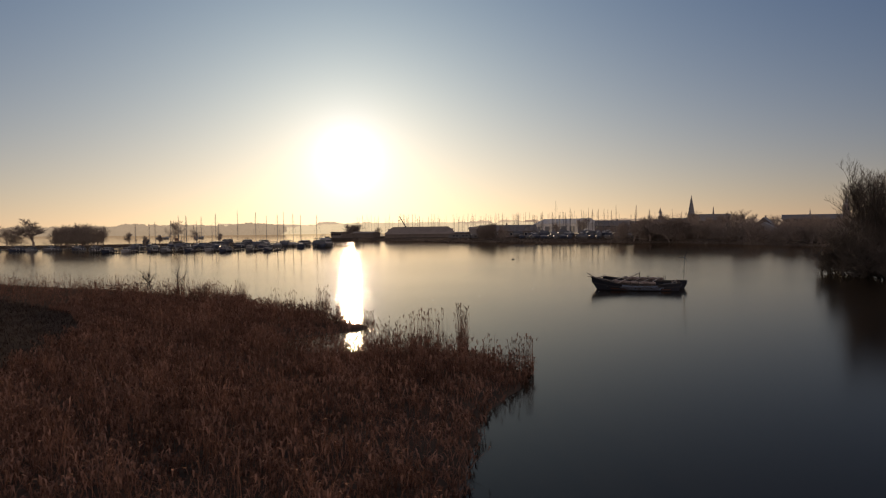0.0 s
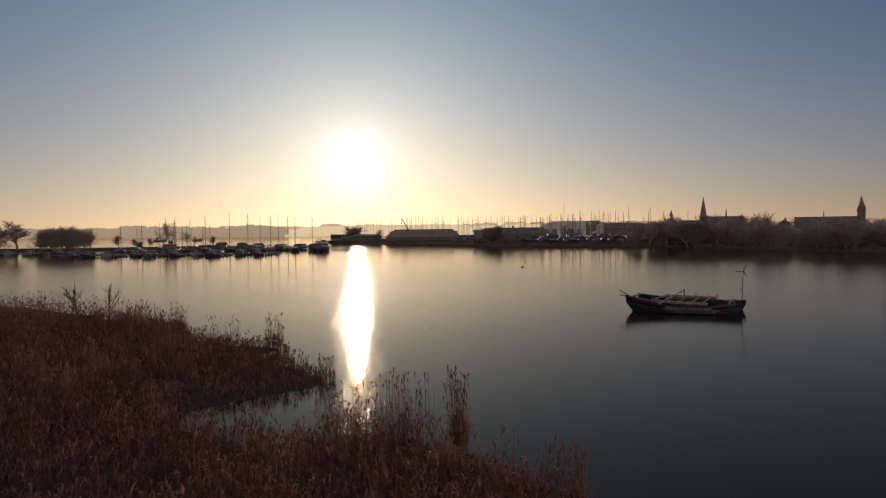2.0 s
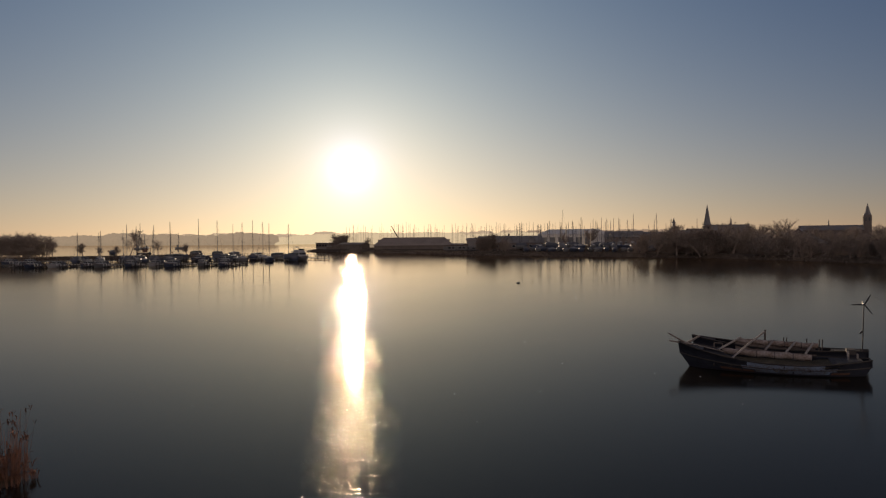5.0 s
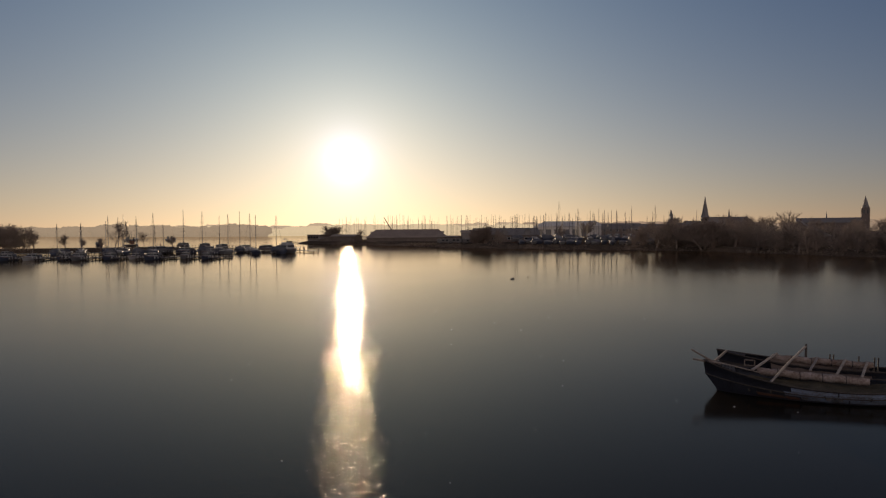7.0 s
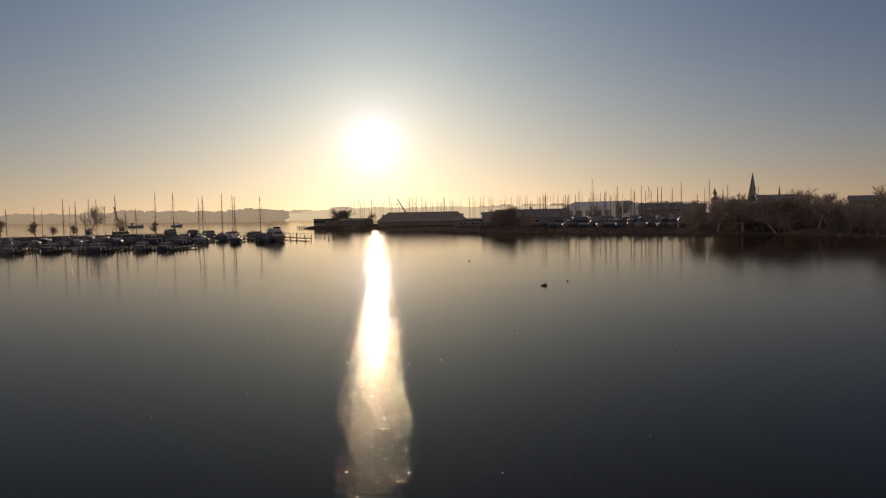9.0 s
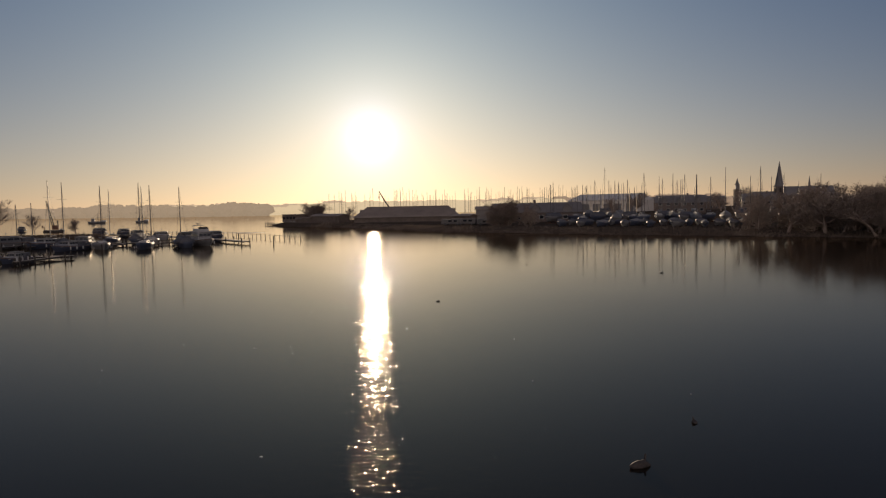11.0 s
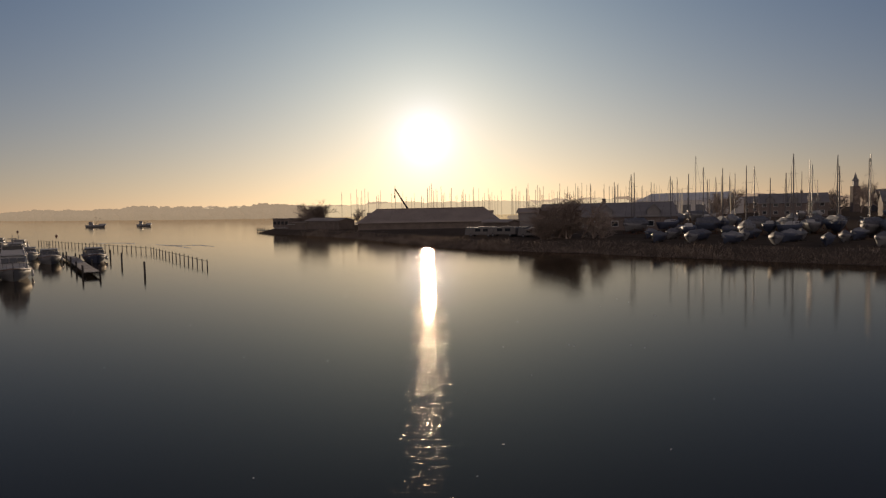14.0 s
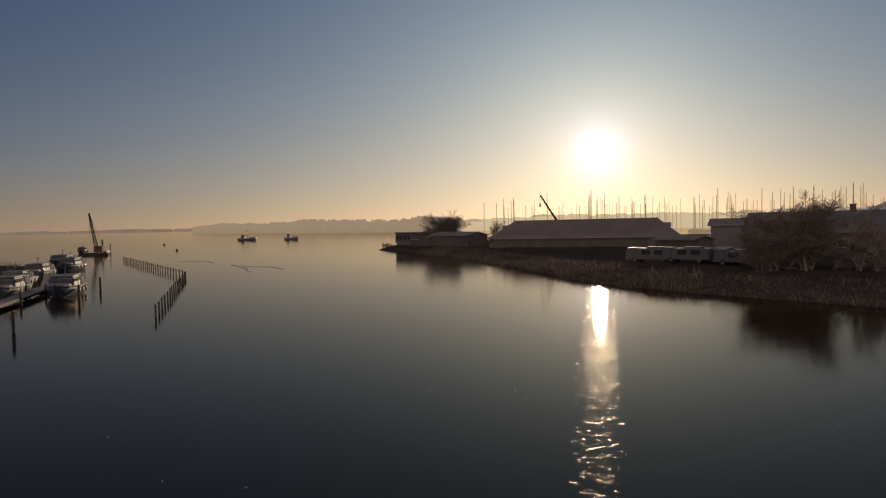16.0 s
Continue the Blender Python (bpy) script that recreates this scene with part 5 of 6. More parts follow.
for x, y, tall, lean in ((-30.9, 265.4, 1.5, -0.03), (-52.0, 291.9, 1.5, 0.0), (-44.0, 282.0, 1.6, 0.02), (-58.0, 247.0, 1.3, 0.0), (-67.5, 246.5, 1.4, 0.03), (-76.5, 246.0, 1.3, 0.0), (-85.0, 245.0, 1.4, 0.0), (-94.0, 244.5, 1.3, 0.02), (-104.0, 246.0, 1.3, 0.0)):
    mooring_pile(x, y, tall, 0.12, lean)


def wave_screen():
    t = thing("wave_screen", "long low timber wave screen of posts and rails", "fence")
    line = [Vector((-109, 351, 0)), Vector((-54.5, 308.5, 0)), Vector((-27.3, 274.2, 0))]
    rng = random.Random(3)
    for a, b, n in ((line[0], line[1], 30), (line[1], line[2], 15)):
        for k in range(n if b is not line[2] else n + 1):
            p = a.lerp(b, k / n)
            h = 0.95 + rng.uniform(-0.08, 0.12)
            g = Geo().tube([(p.x, p.y, -1.2), (p.x + rng.uniform(-0.03, 0.03), p.y, h)], [0.085, 0.07], 7)
            part("post", g, M["oldwood"], t)
        side = (b - a).normalized().cross(Vector((0, 0, 1))) * 0.12
        for z in (0.80,):
            p, q = a + side, b + side
            d = (q - p)
            m = Matrix.Translation(p.lerp(q, 0.5) + Vector((0, 0, z))) @ Matrix.Rotation(math.atan2(d.y, d.x), 4, "Z")
            part("rail", Geo().box(0, 0, 0, d.length, 0.04, 0.05, m), M["oldwood"], t)


wave_screen()


def crane_barge():
    at = Matrix.Translation((-149, 380.5, 0)) @ Matrix.Rotation(radians(25), 4, "Z")
    t = thing("crane_barge", "rusty work barge carrying a lattice-boom crane", "barge", at)
    part("pontoon_hull", Geo().box(0, 0, 0.2, 7.0, 3.8, 1.1, bevel=0.5), M["oldwood"], t)
    house = part("crane_house", Geo().box(0.6, 0, 1.75, 2.3, 2.0, 1.7, bevel=0.15), M["rust"], t, "rusty crane house")
    part("cab_window", Geo().box(-0.57, 0, 2.0, 0.06, 1.3, 0.7), M["glass"], house)
    part("exhaust", Geo().tube([(1.4, 0.5, 2.5), (1.4, 0.5, 4.4)], 0.2, 8), M["darksteel"], house)
    boom = Geo()
    a, b = Vector((0.0, 0, 1.5)), Vector((-2.3, 1.2, 12.0))
    n = 12
    for sx, sy in ((1, 1), (1, -1), (-1, 1), (-1, -1)):
        boom.tube([a + Vector((sx * 0.4, sy * 0.4, 0)), b + Vector((sx * 0.12, sy * 0.12, 0))], 0.085, 4)
    for k in range(n):
        p, q = a.lerp(b, k / n), a.lerp(b, (k + 1) / n)
        w = 0.4 - 0.28 * k / n
        for sx, sy, tx, ty in ((1, 1, -1, 1), (-1, 1, -1, -1), (-1, -1, 1, -1), (1, -1, 1, 1)):
            boom.tube([p + Vector((sx * w, sy * w, 0)), q + Vector((tx * w, ty * w, 0))], 0.05, 3)
    part("lattice_boom", boom, M["darksteel"], t)
    part("hoist_cable", Geo().tube([b, b + Vector((0, 0, -7.4))], 0.04, 4).tube([(1.6, 0, 2.6), b], 0.035, 4), M["darksteel"], t)
    part("spud_pole", Geo().tube([(3.1, 1.5, -1), (3.1, 1.5, 3.2)], 0.13, 8), M["rust"], t)
    part("spud_pole", Geo().tube([(-3.0, -1.5, -1), (-3.0, -1.5, 2.2)], 0.13, 8), M["rust"], t)
    part("bulwark", Geo().box(2.7, 0, 1.0, 1.0, 3.2, 0.5, bevel=0.25, top=0.9), M["gelgrey"], t)


crane_barge()


def work_boat(x, y, turn, length, label, mast):
    at = Matrix.Translation((x, y, 0)) @ Matrix.Rotation(radians(turn), 4, "Z")
    t = thing("work_boat", label, "work boat", at)
    g = hull_geo(length, length * 0.34, 1.25, 0.6, 0.7, 0.1, stations=12, stern=0.85)
    g.v = [(vx - length / 2, vy, vz) for vx, vy, vz in g.v]
    part("hull", g, M["gelgrey"], t, "", True)
    wh = part("wheelhouse", Geo().box(length * 0.22, 0, 2.2, length * 0.2, length * 0.2, 2.0, bevel=0.15, top=0.9), M["gelgrey"], t)
    part("window", Geo().box(length * 0.22, 0, 2.7, length * 0.206, length * 0.17, 0.5), M["glass"], wh)
    part("deck_load", Geo().box(-length * 0.32, 0, 1.5, length * 0.3, length * 0.26, 1.0, bevel=0.1), M["gelcoat"], t)
    part("mast", Geo().tube([(0, 0, 1.2), (-0.4, 0, mast)], [0.1, 0.06], 6).tube([(-0.1, 0, 2.0), (-length * 0.24, 0, mast * 0.85)], 0.06, 5).tube([(-0.4, 0, mast), (length * 0.4, 0, 1.8)], 0.03, 3), M["darksteel"], t)


work_boat(-228.5, 557, 200, 11, "pale work boat with derrick mast under way on the misty lake", 6.5)
work_boat(-198.5, 556, 200, 8, "small pale work boat on the misty lake", 3.4)


# ---- buildings ----
def pitched(geo_at, ln, wd, eave, ridge, hip0=0.0, hip1=0.0, over=0.4):
    """Roof slabs over a block whose ridge runs along x."""
    g = Geo()
    x0, x1, w = -ln / 2 - over, ln / 2 + over, wd / 2 + over
    k = (ridge - eave) / (wd / 2)
    e = eave - over * k
    th = 0.18
    up = [(x0, -w, e), (x1, -w, e), (x1 - hip1, 0, ridge), (x0 + hip0, 0, ridge), (x0, w, e), (x1, w, e)]
    vs = up + [(x, y, z + th) for x, y, z in up]
    fs = [(6, 7, 8, 9), (9, 8, 11, 10), (3, 2, 1, 0), (4, 5, 2, 3), (0, 1, 7, 6), (5, 4, 10, 11), (1, 2, 8, 7), (2, 5, 11, 8), (0, 6, 9, 3), (3, 9, 10, 4)]
    if hip0:
        fs += [(0, 3, 4), (6, 10, 9)]
    if hip1:
        fs += [(1, 5, 2), (7, 8, 11)]
    return g.add(vs, fs, geo_at)


def walls(m, ln, wd, eave, ridge, hip0=False, hip1=False):
    x, y = ln / 2, wd / 2
    g = Geo()
    vs = [(-x, -y, 0), (x, -y, 0), (x, y, 0), (-x, y, 0), (-x, -y, eave), (x, -y, eave), (x, y, eave), (-x, y, eave)]
    fs = [(0, 1, 5, 4), (2, 3, 7, 6), (1, 2, 6, 5), (3, 0, 4, 7)]
    if not hip0:
        vs.append((-x, 0, ridge - 0.05))
        fs.append((4, 7, len(vs) - 1))
    if not hip1:
        vs.append((x, 0, ridge - 0.05))
        fs.append((6, 5, len(vs) - 1))
    return g.add(vs, fs, m)


def place(x, y, turn, z=None):
    return Matrix.Translation((x, y, ground_at(x, y) if z is None else z)) @ Matrix.Rotation(radians(turn), 4, "Z")


I4 = Matrix.Identity(4)


def boat_shed():
    # ridge from (-28.3, 387) to (3.3, 387), about 7 m above the lake
    ln, wd = 39.5, 15.0
    t = thing("boat_shed", "long dark boat-building shed with a hipped roof", "shed", place(-12.5, 387, 0, 1.0))
    part("wall", walls(I4, ln, wd, 2.3, 6, True, True), M["boards"], t, "dark stained board walls")
    part("roof", pitched(I4, ln, wd, 2.3, 5.85, 4.4, 4.4, 0.5), M["roof"], t, "weathered corrugated roof")
    part("ridge_cap", Geo().box(0, 0, 6.05, 31.8, 0.9, 0.22, bevel=0.08), M["roof"], t)
    for k in range(38):
        x = -17.5 + k * 0.95
        m = Matrix.Translation((x, -3.95, 4.32)) @ Matrix.Rotation(radians(24.5), 4, "X")
        part("roof_batten", Geo().box(0, 0, 0, 0.12, 6.6 if abs(x) < 15 else 3.0, 0.08, m if abs(x) < 15 else Matrix.Translation((x, -5.6, 3.5)) @ Matrix.Rotation(radians(24.5), 4, "X")), M["roof"], t)
    for k in range(7):
        part("door_leaf", Geo().box(-15.6 + k * 5.2, -7.56, 1.1, 3.6, 0.08, 2.1, bevel=0.02), M["boards"], t)
    for e in (1, -1):
        part("gable_vent", Geo().box(e * 17.2, 0, 4.6, 2.6, 2.6, 1.0, bevel=0.1), M["roof"], t)


boat_shed()


def hangar():
    # ridge from (83.7, 564) to (117.6, 542), 12 m up
    at = place(100.6, 553, math.degrees(math.atan2(542 - 564, 117.6 - 83.7)), 1.0)
    t = thing("storage_hall", "large pale steel-clad boat storage hall", "hall", at)
    part("wall", walls(I4, 46, 26, 7.2, 11, True, True), M["cladding"], t)
    part("roof", pitched(I4, 46, 26, 7.2, 11.0, 3.5, 3.0, 0.3), M["cladding"], t)
    for k in range(6):
        part("roller_door", Geo().box(-18 + k * 7, -13.06, 2.6, 4.6, 0.1, 5.0), M["gelgrey"], t)
    for k in range(20):
        part("cladding_rib", Geo().box(-22.4 + k * 2.36, -13.05, 5.3, 0.14, 0.08, 3.2), M["cladding"], t)
    sg = part("sign_board", Geo().box(19.5, -13.12, 4.6, 5.2, 0.1, 2.4), M["gelgrey"], t)
    for z, w in ((5.3, 3.6), (4.6, 4.2), (3.95, 3.0)):
        part("sign_bar", Geo().box(19.5, -13.2, z, w, 0.05, 0.28), M["whitepaint"], sg)


hangar()


def house(x, y, turn, ln, wd, eave, ridge, label, wallmat, roofmat, hip=0.0, chimney=None, rows=1, cols_=4, name="house", dormers=0):
    t = thing(name, label, "building", place(x, y, turn))
    part("wall", walls(I4, ln, wd, eave, ridge, bool(hip), bool(hip)), M[wallmat], t)
    roof = part("roof", pitched(I4, ln, wd, eave, ridge, hip, hip), M[roofmat], t)
    if chimney is not None:
        part("chimney", Geo().box(chimney, 0, ridge + 0.35, 0.8, 0.7, 1.3, bevel=0.04).box(chimney, 0, ridge + 1.05, 0.95, 0.85, 0.14), M["brick"], roof)
    for r in range(rows):
        for c in range(cols_):
            px = -ln / 2 + ln * (c + 0.5) / cols_
            pz = 1.55 + r * 2.7
            if pz + 0.6 > eave:
                continue
            for s in (-1, 1):
                w = part("window", Geo().box(px, s * (wd / 2 + 0.03), pz, min(1.5, ln / cols_ * 0.6), 0.1, 1.25), M["whitepaint"], t)
                part("pane", Geo().box(px, s * (wd / 2 + 0.09), pz, min(1.5, ln / cols_ * 0.6) - 0.22, 0.03, 1.03), M["glass"], w)
    for k in range(dormers):
        px = -ln / 2 + ln * (k + 0.5) / dormers
        dm = Matrix.Translation((px, -wd * 0.36, eave)) @ Matrix.Rotation(radians(90), 4, "Z")
        part("dormer", walls(dm, 2.4, 2.6, 1.2, 2.5).add(*(lambda q: (q.v, q.f))(pitched(dm, 2.4, 2.6, 1.2, 2.5, 0, 0, 0.25))), M["slate"], t, "slate-hung gabled dormer")
    return t


house(33.0, 347, -8, 30, 9, 3.2, 6.0, "long low yard building with small ridge chimney", "brick", "slate", 1.0, -0.5, 1, 8, "yard_building", 3)
house(15.6, 344, -8, 4.2, 5, 4.4, 5.2, "flat grey workshop block beside the shed", "slate", "roof", 0, None, 0, 1, "workshop")
house(9.5, 338, -40, 7, 4, 2.5, 2.9, "low dark lean-to store by the shed", "boards", "roof", 0, None, 0, 2, "store")
for k, (x, y, ln) in enumerate(((137, 560, 22), (162, 556, 20), (140, 430, 14), (112, 450, 22))):
    house(x, y, -18, ln, 10, 5.0, 8.2, "brick terrace with gabled dormers behind the boatyard", "brick", "slate", 0.0, 3.0, 2, 6, "house", 3)
house(122, 258, 62, 26, 9, 3.0, 5.6, "long dark-roofed house behind the bank", "brick", "slate", 1.5, -4.0, 1, 7)
house(131, 214, 66, 26, 9, 3.4, 7.0, "long dark house behind the bank's scrub", "boards", "slate", 1.5, 5.0, 1, 7)
house(156, 330, 60, 20, 9, 4.0, 8.0, "brick house among bare trees", "brick", "slate", 0, 2.0, 1, 5)
house(200, 300, 50, 30, 10, 4.0, 8.6, "long brick house in the town", "brick", "slate", 1.0, 6.0, 1, 6)
house(185, 250, 60, 28, 10, 4.0, 8.4, "long brick house behind the trees", "brick", "slate", 1.0, -6.0, 1, 6)


def church_spire():
    t = thing("spired_church", "brick church with a tall slate needle spire", "church", place(189.5, 520, -8, 1.0))
    part("tower", Geo().box(0, 0, 6.5, 4.6, 4.6, 13, bevel=0.25), M["brick"], t)
    part("spire", Geo().tube([(0, 0, 13), (0, 0, 14.4), (0, 0, 27.4)], [3.0, 2.3, 0.08], 8), M["slate"], t, "tall slate needle spire")
    for k in range(4):
        a = k * math.pi / 2
        part("louvre", Geo().box(2.33 * math.cos(a), 2.33 * math.sin(a), 11, 0.9, 0.9, 2.2), M["oldwood"], t)
    part("nave", walls(Matrix.Translation((15, 0, 0)), 26, 11, 8, 12.8), M["brick"], t)
    part("nave_roof", pitched(Matrix.Translation((15, 0, 0)), 26, 11, 8, 12.8), M["slate"], t)
    part("fleche", Geo().tube([(16, 0, 12.5), (16, 0, 14.5), (16, 0, 18.6)], [0.7, 0.6, 0.05], 8), M["slate"], t)
    part("side_chapel", walls(Matrix.Translation((-8, 1, 0)), 12, 9, 6.5, 10.2), M["brick"], t)
    part("chapel_roof", pitched(Matrix.Translation((-8, 1, 0)), 12, 9, 6.5, 10.2), M["slate"], t)
    for k in range(5):
        w = part("window", Geo().box(5 + k * 4.6, -5.56, 4.6, 1.3, 0.14, 4.0), M["glass"], t)
    t2 = thing("bell_turret", "small slate turret above the town roofs", "turret", place(165.8, 520, 0, 1.0))
    part("base", Geo().box(0, 0, 6, 3.2, 3.2, 12, bevel=0.2), M["brick"], t2)
    part("lantern", Geo().box(0, 0, 13.2, 2.0, 2.0, 2.6, bevel=0.2), M["slate"], t2)
    part("cap", Geo().tube([(0, 0, 14.4), (0, 0, 15.4), (0, 0, 18.2)], [1.7, 0.9, 0.06], 8), M["slate"], t2)


church_spire()


def church_tower():
    t = thing("tower_church", "brick church with a square tower and pyramid roof", "church", place(408, 690, -24, 1.0) @ Matrix.Diagonal((1.35, 1.35, 1.54, 1)))
    part("tower", Geo().box(0, 0, 7.5, 5.0, 5.0, 15, bevel=0.3), M["brick"], t)
    for s in (-1, 1):
        for r in (-1, 1):
            part("belfry_opening", Geo().box(s * 1.1, r * 2.52, 12.5, 0.9, 0.2, 2.4), M["glass"], t)
            part("belfry_opening", Geo().box(r * 2.52, s * 1.1, 12.5, 0.2, 0.9, 2.4), M["glass"], t)
    part("spire", Geo().box(0, 0, 15.2, 4.4, 4.4, 0.4).tube([(0, 0, 15.4), (0, 0, 16.4), (0, 0, 22.4)], [2.5, 2.0, 0.08], 8), M["slate"], t)
    m = Matrix.Translation((-23, 0, 0))
    part("nave", walls(m, 40, 13, 6, 8.8), M["brick"], t)
    part("nave_roof", pitched(m, 40, 13, 6, 8.8), M["slate"], t)
    part("fleche", Geo().tube([(-24, 0, 8.5), (-24, 0, 10), (-24, 0, 13.0)], [0.6, 0.5, 0.05], 8), M["slate"], t)


church_tower()


def boathouse():
    t = thing("boathouse", "dark flat-roofed boathouse on the point", "building", place(-56.8, 402, -36, 0.0))
    part("wall", Geo().box(0, 0, 1.6, 17, 8, 3.6, bevel=0.1), M["boards"], t)
    part("upper_storey", Geo().box(-4.2, 0.2, 3.2, 9, 8.8, 2.9, bevel=0.1), M["boards"], t, "dark timber upper storey")
    part("flat_roof", Geo().box(-4.2, 0.2, 4.72, 9.4, 9.2, 0.16).box(4.6, 0, 3.5, 8.2, 8.4, 0.16), M["roof"], t)
    for k in range(4):
        w = part("window", Geo().box(-7.4 + k * 2.1, -4.22, 3.3, 1.5, 0.1, 1.0), M["glass"], t)
    part("balcony_rail", Geo().box(-4, -4.6, 1.95, 8, 0.08, 0.1).box(-4, -4.6, 1.6, 8, 0.05, 0.06), M["whitepaint"], t)
    part("sun_blind", Geo().box(1.6, -4.35, 2.9, 3.6, 0.5, 0.12), M["whitepaint"], t)
    jetty("jetty", (-70.5, 409), (-79.5, 424), 1.1, "small timber jetty off the boathouse", z=0.7, pile_gap=3.5)
    house(-44, 392, -36, 16, 6, 2.6, 3.3, "low dark store on the point", "boards", "roof", 0, None, 0, 4, "store")


boathouse()


def truck_crane():
    t = thing("mobile_crane", "mobile crane with raised boom behind the shed", "crane", place(-21, 404, 20))
    part("carrier", Geo().box(0, 0, 1.1, 10, 2.6, 1.0, bevel=0.1).box(-4.2, 0, 2.2, 1.8, 2.4, 1.6, bevel=0.2), M["rust"], t)
    for s in (1, -1):
        for k in range(4):
            part("wheel", Geo().tube([(-3.6 + k * 2.3, s * 1.1, 0.55), (-3.6 + k * 2.3, s * 1.4, 0.55)], 0.55, 12), M["rubber"], t)
    part("boom", Geo().tube([(1.5, 0, 2.2), (-2.5, -0.6, 8.2), (-5.0, -1.0, 12.2)], [0.35, 0.26, 0.2], 4), M["darksteel"], t)
    part("hook_block", Geo().tube([(-5.1, -1.0, 12.2), (-5.1, -1.0, 10.2)], 0.05, 4).box(-5.1, -1, 9.7, 0.35, 0.3, 0.9, bevel=0.08), M["darksteel"], t)


truck_crane()


def camper(x, y, turn, ln, tall, seed):
    t = thing("camper_van", "pale camper van parked on the boatyard's bank", "van", place(x, y, turn), "parked camper vans")
    body = part("body", Geo().box(0.5, 0, 0.45 + tall / 2, ln - 1.4, 2.15, tall, bevel=0.18, top=0.97), M["vanpaint"], t)
    part("cab", Geo().box(-ln / 2 + 0.7, 0, 1.15, 1.7, 2.0, 1.5, bevel=0.25, top=0.72, topy=0.9), M["vanpaint"], t)
    part("windscreen", Geo().box(-ln / 2 + 0.28, 0, 1.55, 0.06, 1.6, 0.6, Matrix.Identity(4)), M["glass"], t)
    for s in (1, -1):
        for k in range(2):
            part("side_window", Geo().box(-0.4 + k * 1.7, s * 1.075, 0.45 + tall * 0.64, 1.1, 0.04, 0.55), M["glass"], body)
        for px in (-ln * 0.3, ln * 0.28):
            w = part("wheel", Geo().tube([(px, s * 0.85, 0.34), (px, s * 1.06, 0.34)], 0.34, 12), M["rubber"], t)
            part("hub_cap", Geo().tube([(px, s * 1.06, 0.34), (px, s * 1.08, 0.34)], 0.17, 10), M["gelgrey"], w)
    part("roof_box", Geo().box(0.6, 0, 0.45 + tall + 0.09, ln * 0.35, 1.2, 0.18, bevel=0.07), M["vanpaint"], t)


for k, (x, y, turn, ln, tall) in enumerate(((6.0, 323.5, -20, 6.4, 1.4), (10.4, 321.2, -24, 6.2, 1.35), (16.0, 317.8, -25, 5.6, 1.2), (13.8, 322.2, -22, 6.0, 1.3))):
    camper(x, y, turn, ln, tall, k)


# ---- boats laid up ashore ----
ASHORE = [(35.3, 402.0, 13.5), (41.2, 394.0, 13.5), (35.2, 324.2, 12.7), (53.1, 402.0, 13.5), (57.9, 422.0, 13.5), (56.7, 390.0, 13.5), (53.8, 370.0, 13.5), (69.5, 426.0, 12.9), (46.9, 318.0, 13.4), (66.4, 390.0, 13.5), (52.3, 326.0, 13.5), (72.6, 404.7, 14.6), (59.6, 346.0, 13.5), (62.5, 352.0, 13.5), (57.1, 322.0, 13.5), (56.4, 312.6, 11.1), (57.6, 309.0, 11.7), (56.6, 303.3, 14.5), (73.1, 347.5, 13.4), (64.0, 315.2, 14.0), (66.4, 320.0, 13.5), (98.6, 407.4, 15.8), (66.3, 310.5, 14.5), (68.9, 315.6, 12.9), (74.3, 327.8, 13.5), (109.2, 422.0, 13.5), (65.8, 298.0, 13.7), (75.3, 318.6, 14.3), (66.9, 293.1, 13.5), (77.3, 313.0, 13.5), (75.8, 298.0, 15.3), (124.6, 410.0, 13.5), (89.2, 322.7, 11.7), (88.6, 314.0, 13.5), (113.8, 366.0, 13.4), (84.4, 298.0, 15.4), (97.8, 322.0, 13.5), (132.4, 378.0, 13.5), (90.5, 298.0, 13.7), (101.6, 302.0, 13.4), (36.6, 331.0, 13.4), (44.0, 333.0, 12.5), (48.5, 300.0, 12.6), (41.0, 305.0, 11.8), (68.1, 408.4, 21.4)]
hulls = ("gelgrey", "navy", "gelgrey", "navy", "gelcoat", "gelgrey", "navy")
covers = ("tarp", None, "tarpdark", None, "tarp", None)
for k, (x, y, top) in enumerate(ASHORE):
    sail_boat(x, y, 66 + 15 * math.sin(k * 2.1) + (180 if k % 2 else 0), 7.2 + (top - 9) * 0.3, top, hulls[k % 7], True, 500 + k, covers[k % 6], rake=(0.0, 0.3, -0.2, 0.15)[k % 4], group="sailing boats laid up ashore")


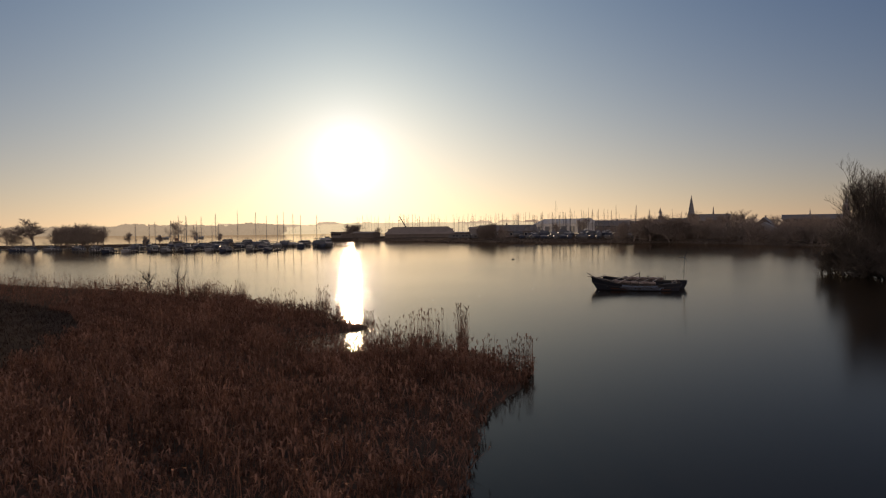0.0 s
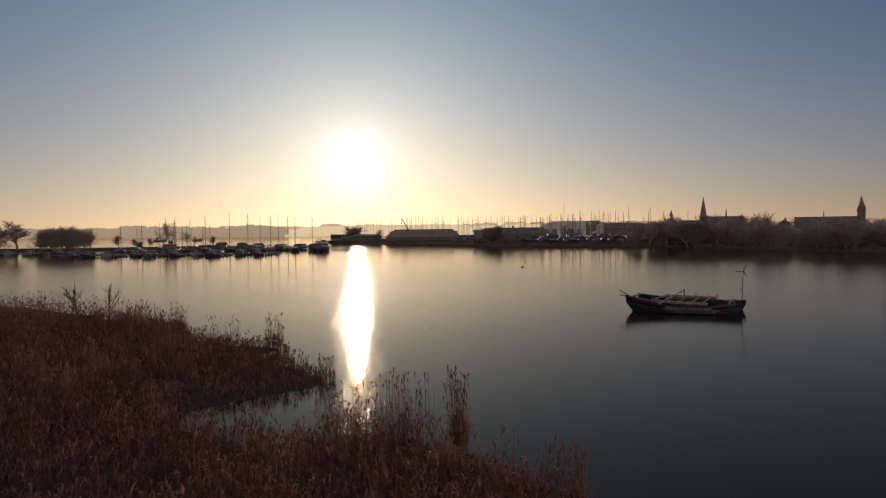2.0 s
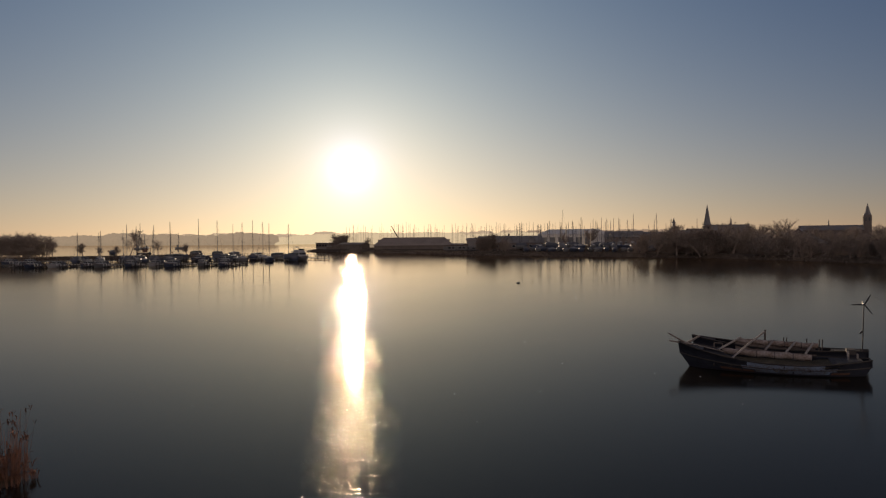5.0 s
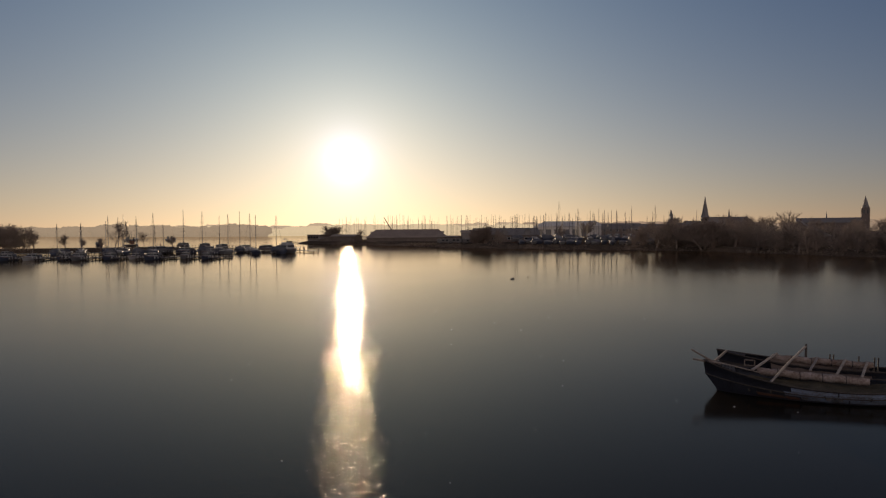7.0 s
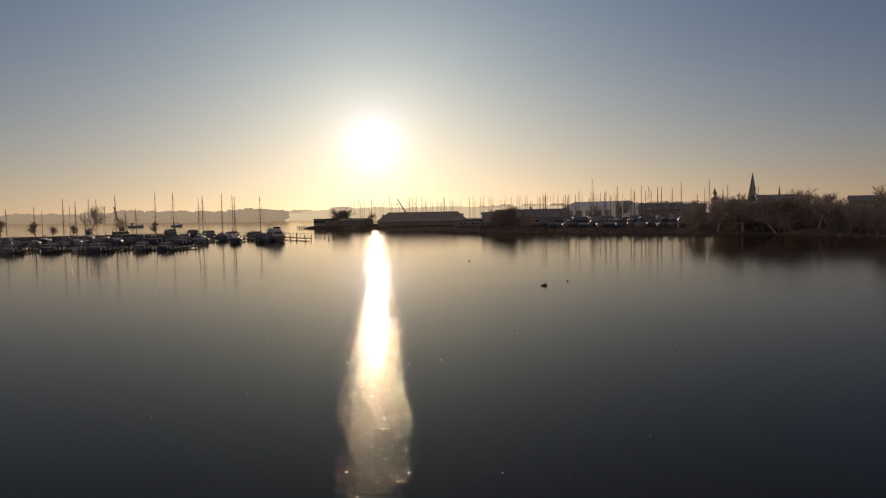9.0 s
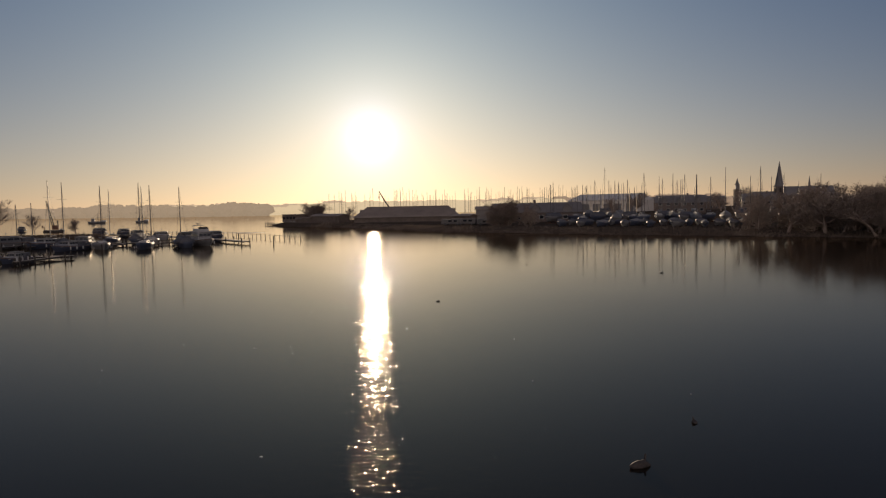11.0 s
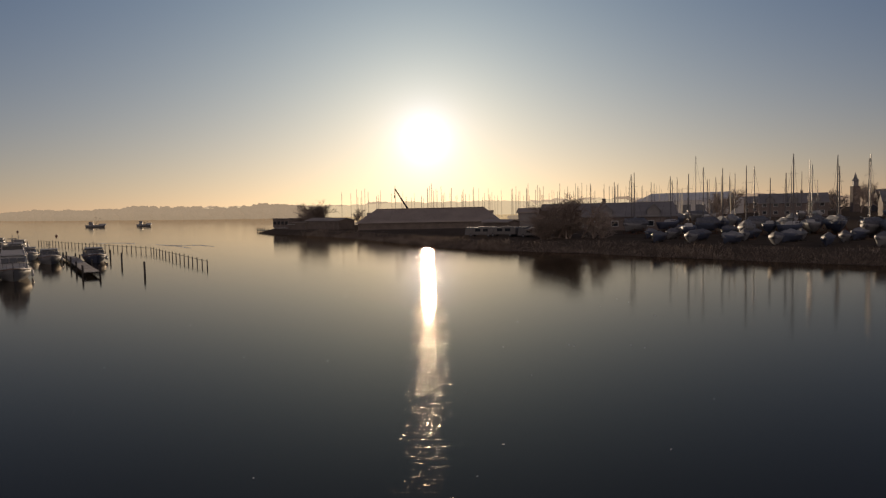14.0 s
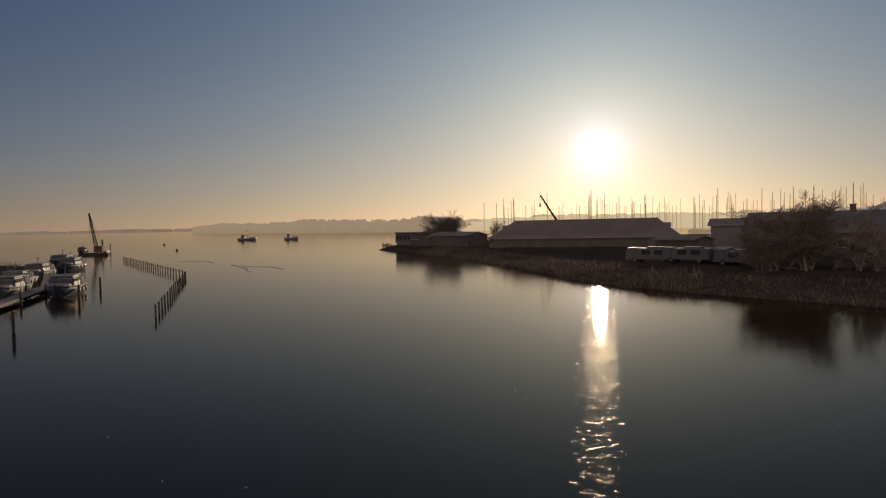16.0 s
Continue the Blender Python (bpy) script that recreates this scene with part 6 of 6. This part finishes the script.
def covered_boat(x, y, turn, ln, seed, mat):
    rng = random.Random(seed)
    t = thing("covered_boat", "mastless boat under a frosted tarpaulin on the bank", "boat", place(x, y, turn), "covered boats along the bank")
    b = ln * 0.33
    g = hull_geo(ln, b, ln * 0.14, 0.4, 0.3, 0.05, stations=10, stern=0.8)
    g.v = [(vx - ln / 2, vy, vz + 0.5) for vx, vy, vz in g.v]
    part("hull", g, M[("navy", "gelgrey", "navy", "gelgrey")[seed % 4]], t, "", True)
    rings = []
    for i in range(9):
        q = i / 8
        w = b * 0.54 * math.sin(min(q * 1.3 + 0.1, 1) * math.pi / 2)
        xx = -ln / 2 + ln * (0.03 + 0.95 * q)
        z = 0.42 + ln * 0.13
        hh = rng.uniform(0.55, 0.75) * (0.8 + 0.4 * math.sin(q * math.pi))
        rings.append([(xx, -w, z - 0.1), (xx, -w * 0.9, z + 0.25), (xx, -w * 0.4, z + hh * 0.75), (xx, 0, z + hh), (xx, w * 0.4, z + hh * 0.75), (xx, w * 0.9, z + 0.25), (xx, w, z - 0.1)])
    part("winter_cover", Geo().loft(rings), M[mat], t, "sagging frosted tarpaulin", True)
    for xx in (-ln * 0.25, ln * 0.22):
        part("trestle", Geo().box(xx, 0, 0.1, 0.25, b * 0.8, 0.4), M["oldwood"], t)


bank_pts = [(30.5, 290), (34.5, 286.5), (39, 283), (43.5, 279), (48.5, 275.5), (53.5, 272), (58.5, 268.5), (63.5, 265.5), (37, 292), (42.5, 288.5), (47.5, 285), (53, 281), (58, 277.5), (63.5, 274), (68, 271.5), (34, 297), (45, 294.5), (51, 290), (57, 286), (62, 282), (68, 279), (73, 275), (31.5, 301.5), (38.5, 311), (46, 308)]
for k, (x, y) in enumerate(bank_pts):
    covered_boat(x + 3.5, y + 4.5, 58 + 16 * math.sin(k * 2.3), 4.3 + 1.2 * math.sin(k * 1.7) ** 2, k, ("tarpdark", "tarpdark", "tarp", "tarpdark")[k % 4])


# far harbour behind the shed, its rigging paled by haze in the emission
def far_rigging():
    rng = random.Random(9)
    g = Geo()
    for k in range(150):
        x, y = rng.uniform(-60, 95), rng.uniform(440, 640)
        h = rng.uniform(11, 16.5) + (y - 440) * 0.012
        g.tube([(x, y, 0.5), (x + rng.uniform(-0.2, 0.2), y, h)], [0.13, 0.10], 5)
        if k % 3 == 0:
            g.box(x, y, 1.1, rng.uniform(7, 10), 2.8, 1.4, bevel=0.5, top=0.85)
    solid("far_masts", g, M["farmast"], "forest of masts in the harbour beyond, haze painted in", "masts", kind="stuff")


far_rigging()


# ---- things afloat ----
def driftwood(x, y, ln, turn, seed):
    rng = random.Random(seed)
    pts = [(ln * (i / 4 - 0.5), ln * rng.uniform(-0.06, 0.06), ln * rng.uniform(0.0, 0.12)) for i in range(5)]
    g = Geo().tube(pts, [0.06 * ln, 0.2 * ln, 0.24 * ln, 0.2 * ln, 0.07 * ln], 8).tube([pts[3], (pts[3][0] + 0.12 * ln, 0.1 * ln, 0.5 * ln)], [0.08 * ln, 0.04 * ln], 5)
    solid("driftwood", g, M["oldwood"], "dark chunk of driftwood frozen into the ice", "driftwood", at=Matrix.Translation((x, y, 0)) @ Matrix.Rotation(radians(turn), 4, "Z"))


for k, (x, y, ln, turn) in enumerate(((14.4, 140.6, 0.62, 20), (17.1, 144.3, 0.34, 80), (7.6, 173.2, 0.32, 35), (29.3, 190.9, 0.36, 10), (16.9, 203.0, 0.26, 60))):
    driftwood(x, y, ln, turn, k + 1)


def marker_buoy(x, y, r):
    g = Geo()
    rings = [[(rr * math.cos(a * math.pi / 5), rr * math.sin(a * math.pi / 5), z) for a in range(10)] for rr, z in ((r * 0.5, -0.3), (r, -0.05), (r, 0.25), (r * 0.6, 0.5), (r * 0.15, 0.62), (r * 0.12, 0.95))]
    solid("marker_buoy", g.loft(rings), M["hullred"], "small dark marker buoy afloat on the lake", "buoy", "marker buoys", at=Matrix.Translation((x, y, 0)), smooth=True)


marker_buoy(-146, 409, 0.4)
marker_buoy(-215, 478, 0.5)


def ice_crumbs():
    rng = np.random.default_rng(31)
    n = 160
    cx, cy = rng.uniform(-8, 22, n), rng.uniform(62, 262, n)
    V, F, k = [], [], 0
    for i in range(n):
        m = rng.integers(4, 7)
        a = np.sort(rng.uniform(0, 2 * math.pi, m))
        r = rng.uniform(0.015, 0.05) * rng.uniform(0.6, 1.4, m)
        for z, s in ((0.004, 1.0), (rng.uniform(0.008, 0.02), 0.75)):
            V.append(np.stack([cx[i] + r * s * np.cos(a), cy[i] + r * s * np.sin(a), np.full(m, z)], 1))
        F += [(k + j, k + (j + 1) % m, k + m + (j + 1) % m, k + m + j) for j in range(m)]
        F += [(k + m, k + m + j, k + m + j + 1, k + m + j + 1) for j in range(1, m - 1)]
        k += 2 * m
    g = Geo()
    g.v = [tuple(p) for p in np.concatenate(V)]
    g.f = [tuple(dict.fromkeys(int(q) for q in f)) for f in F]
    solid("ice_crumbs", g, M["frost"], "scattered crumbs of broken ice on the frozen lake", "ice", kind="stuff")


ice_crumbs()


def ice_ridge(points, seed):
    """A thin broken edge of ice pushed up along a line."""
    rng = random.Random(seed)
    g = Geo()
    for (ax, ay), (bx, by) in zip(points, points[1:]):
        n = max(2, int(math.hypot(bx - ax, by - ay) / 0.7))
        for k in range(n):
            q = (k + rng.random() * 0.6) / n
            m = Matrix.Translation((ax + (bx - ax) * q, ay + (by - ay) * q + rng.uniform(-0.25, 0.25), 0.015)) @ Matrix.Rotation(math.atan2(by - ay, bx - ax) + rng.uniform(-0.3, 0.3), 4, "Z") @ Matrix.Rotation(rng.uniform(-0.12, 0.12), 4, "X")
            g.box(0, 0, 0, rng.uniform(0.4, 1.1), rng.uniform(0.15, 0.4), 0.04, m)
    solid("ice_ridge", g, M["frost"], "thin broken ridge of ice on the lake", "ice", kind="stuff")


ice_ridge([(-92, 349.5), (-84, 348.5), (-79, 344)], 1)
ice_ridge([(-70, 338), (-60, 329), (-53, 320.5)], 2)
ice_ridge([(-64, 333.5), (-57, 332), (-51, 327)], 3)
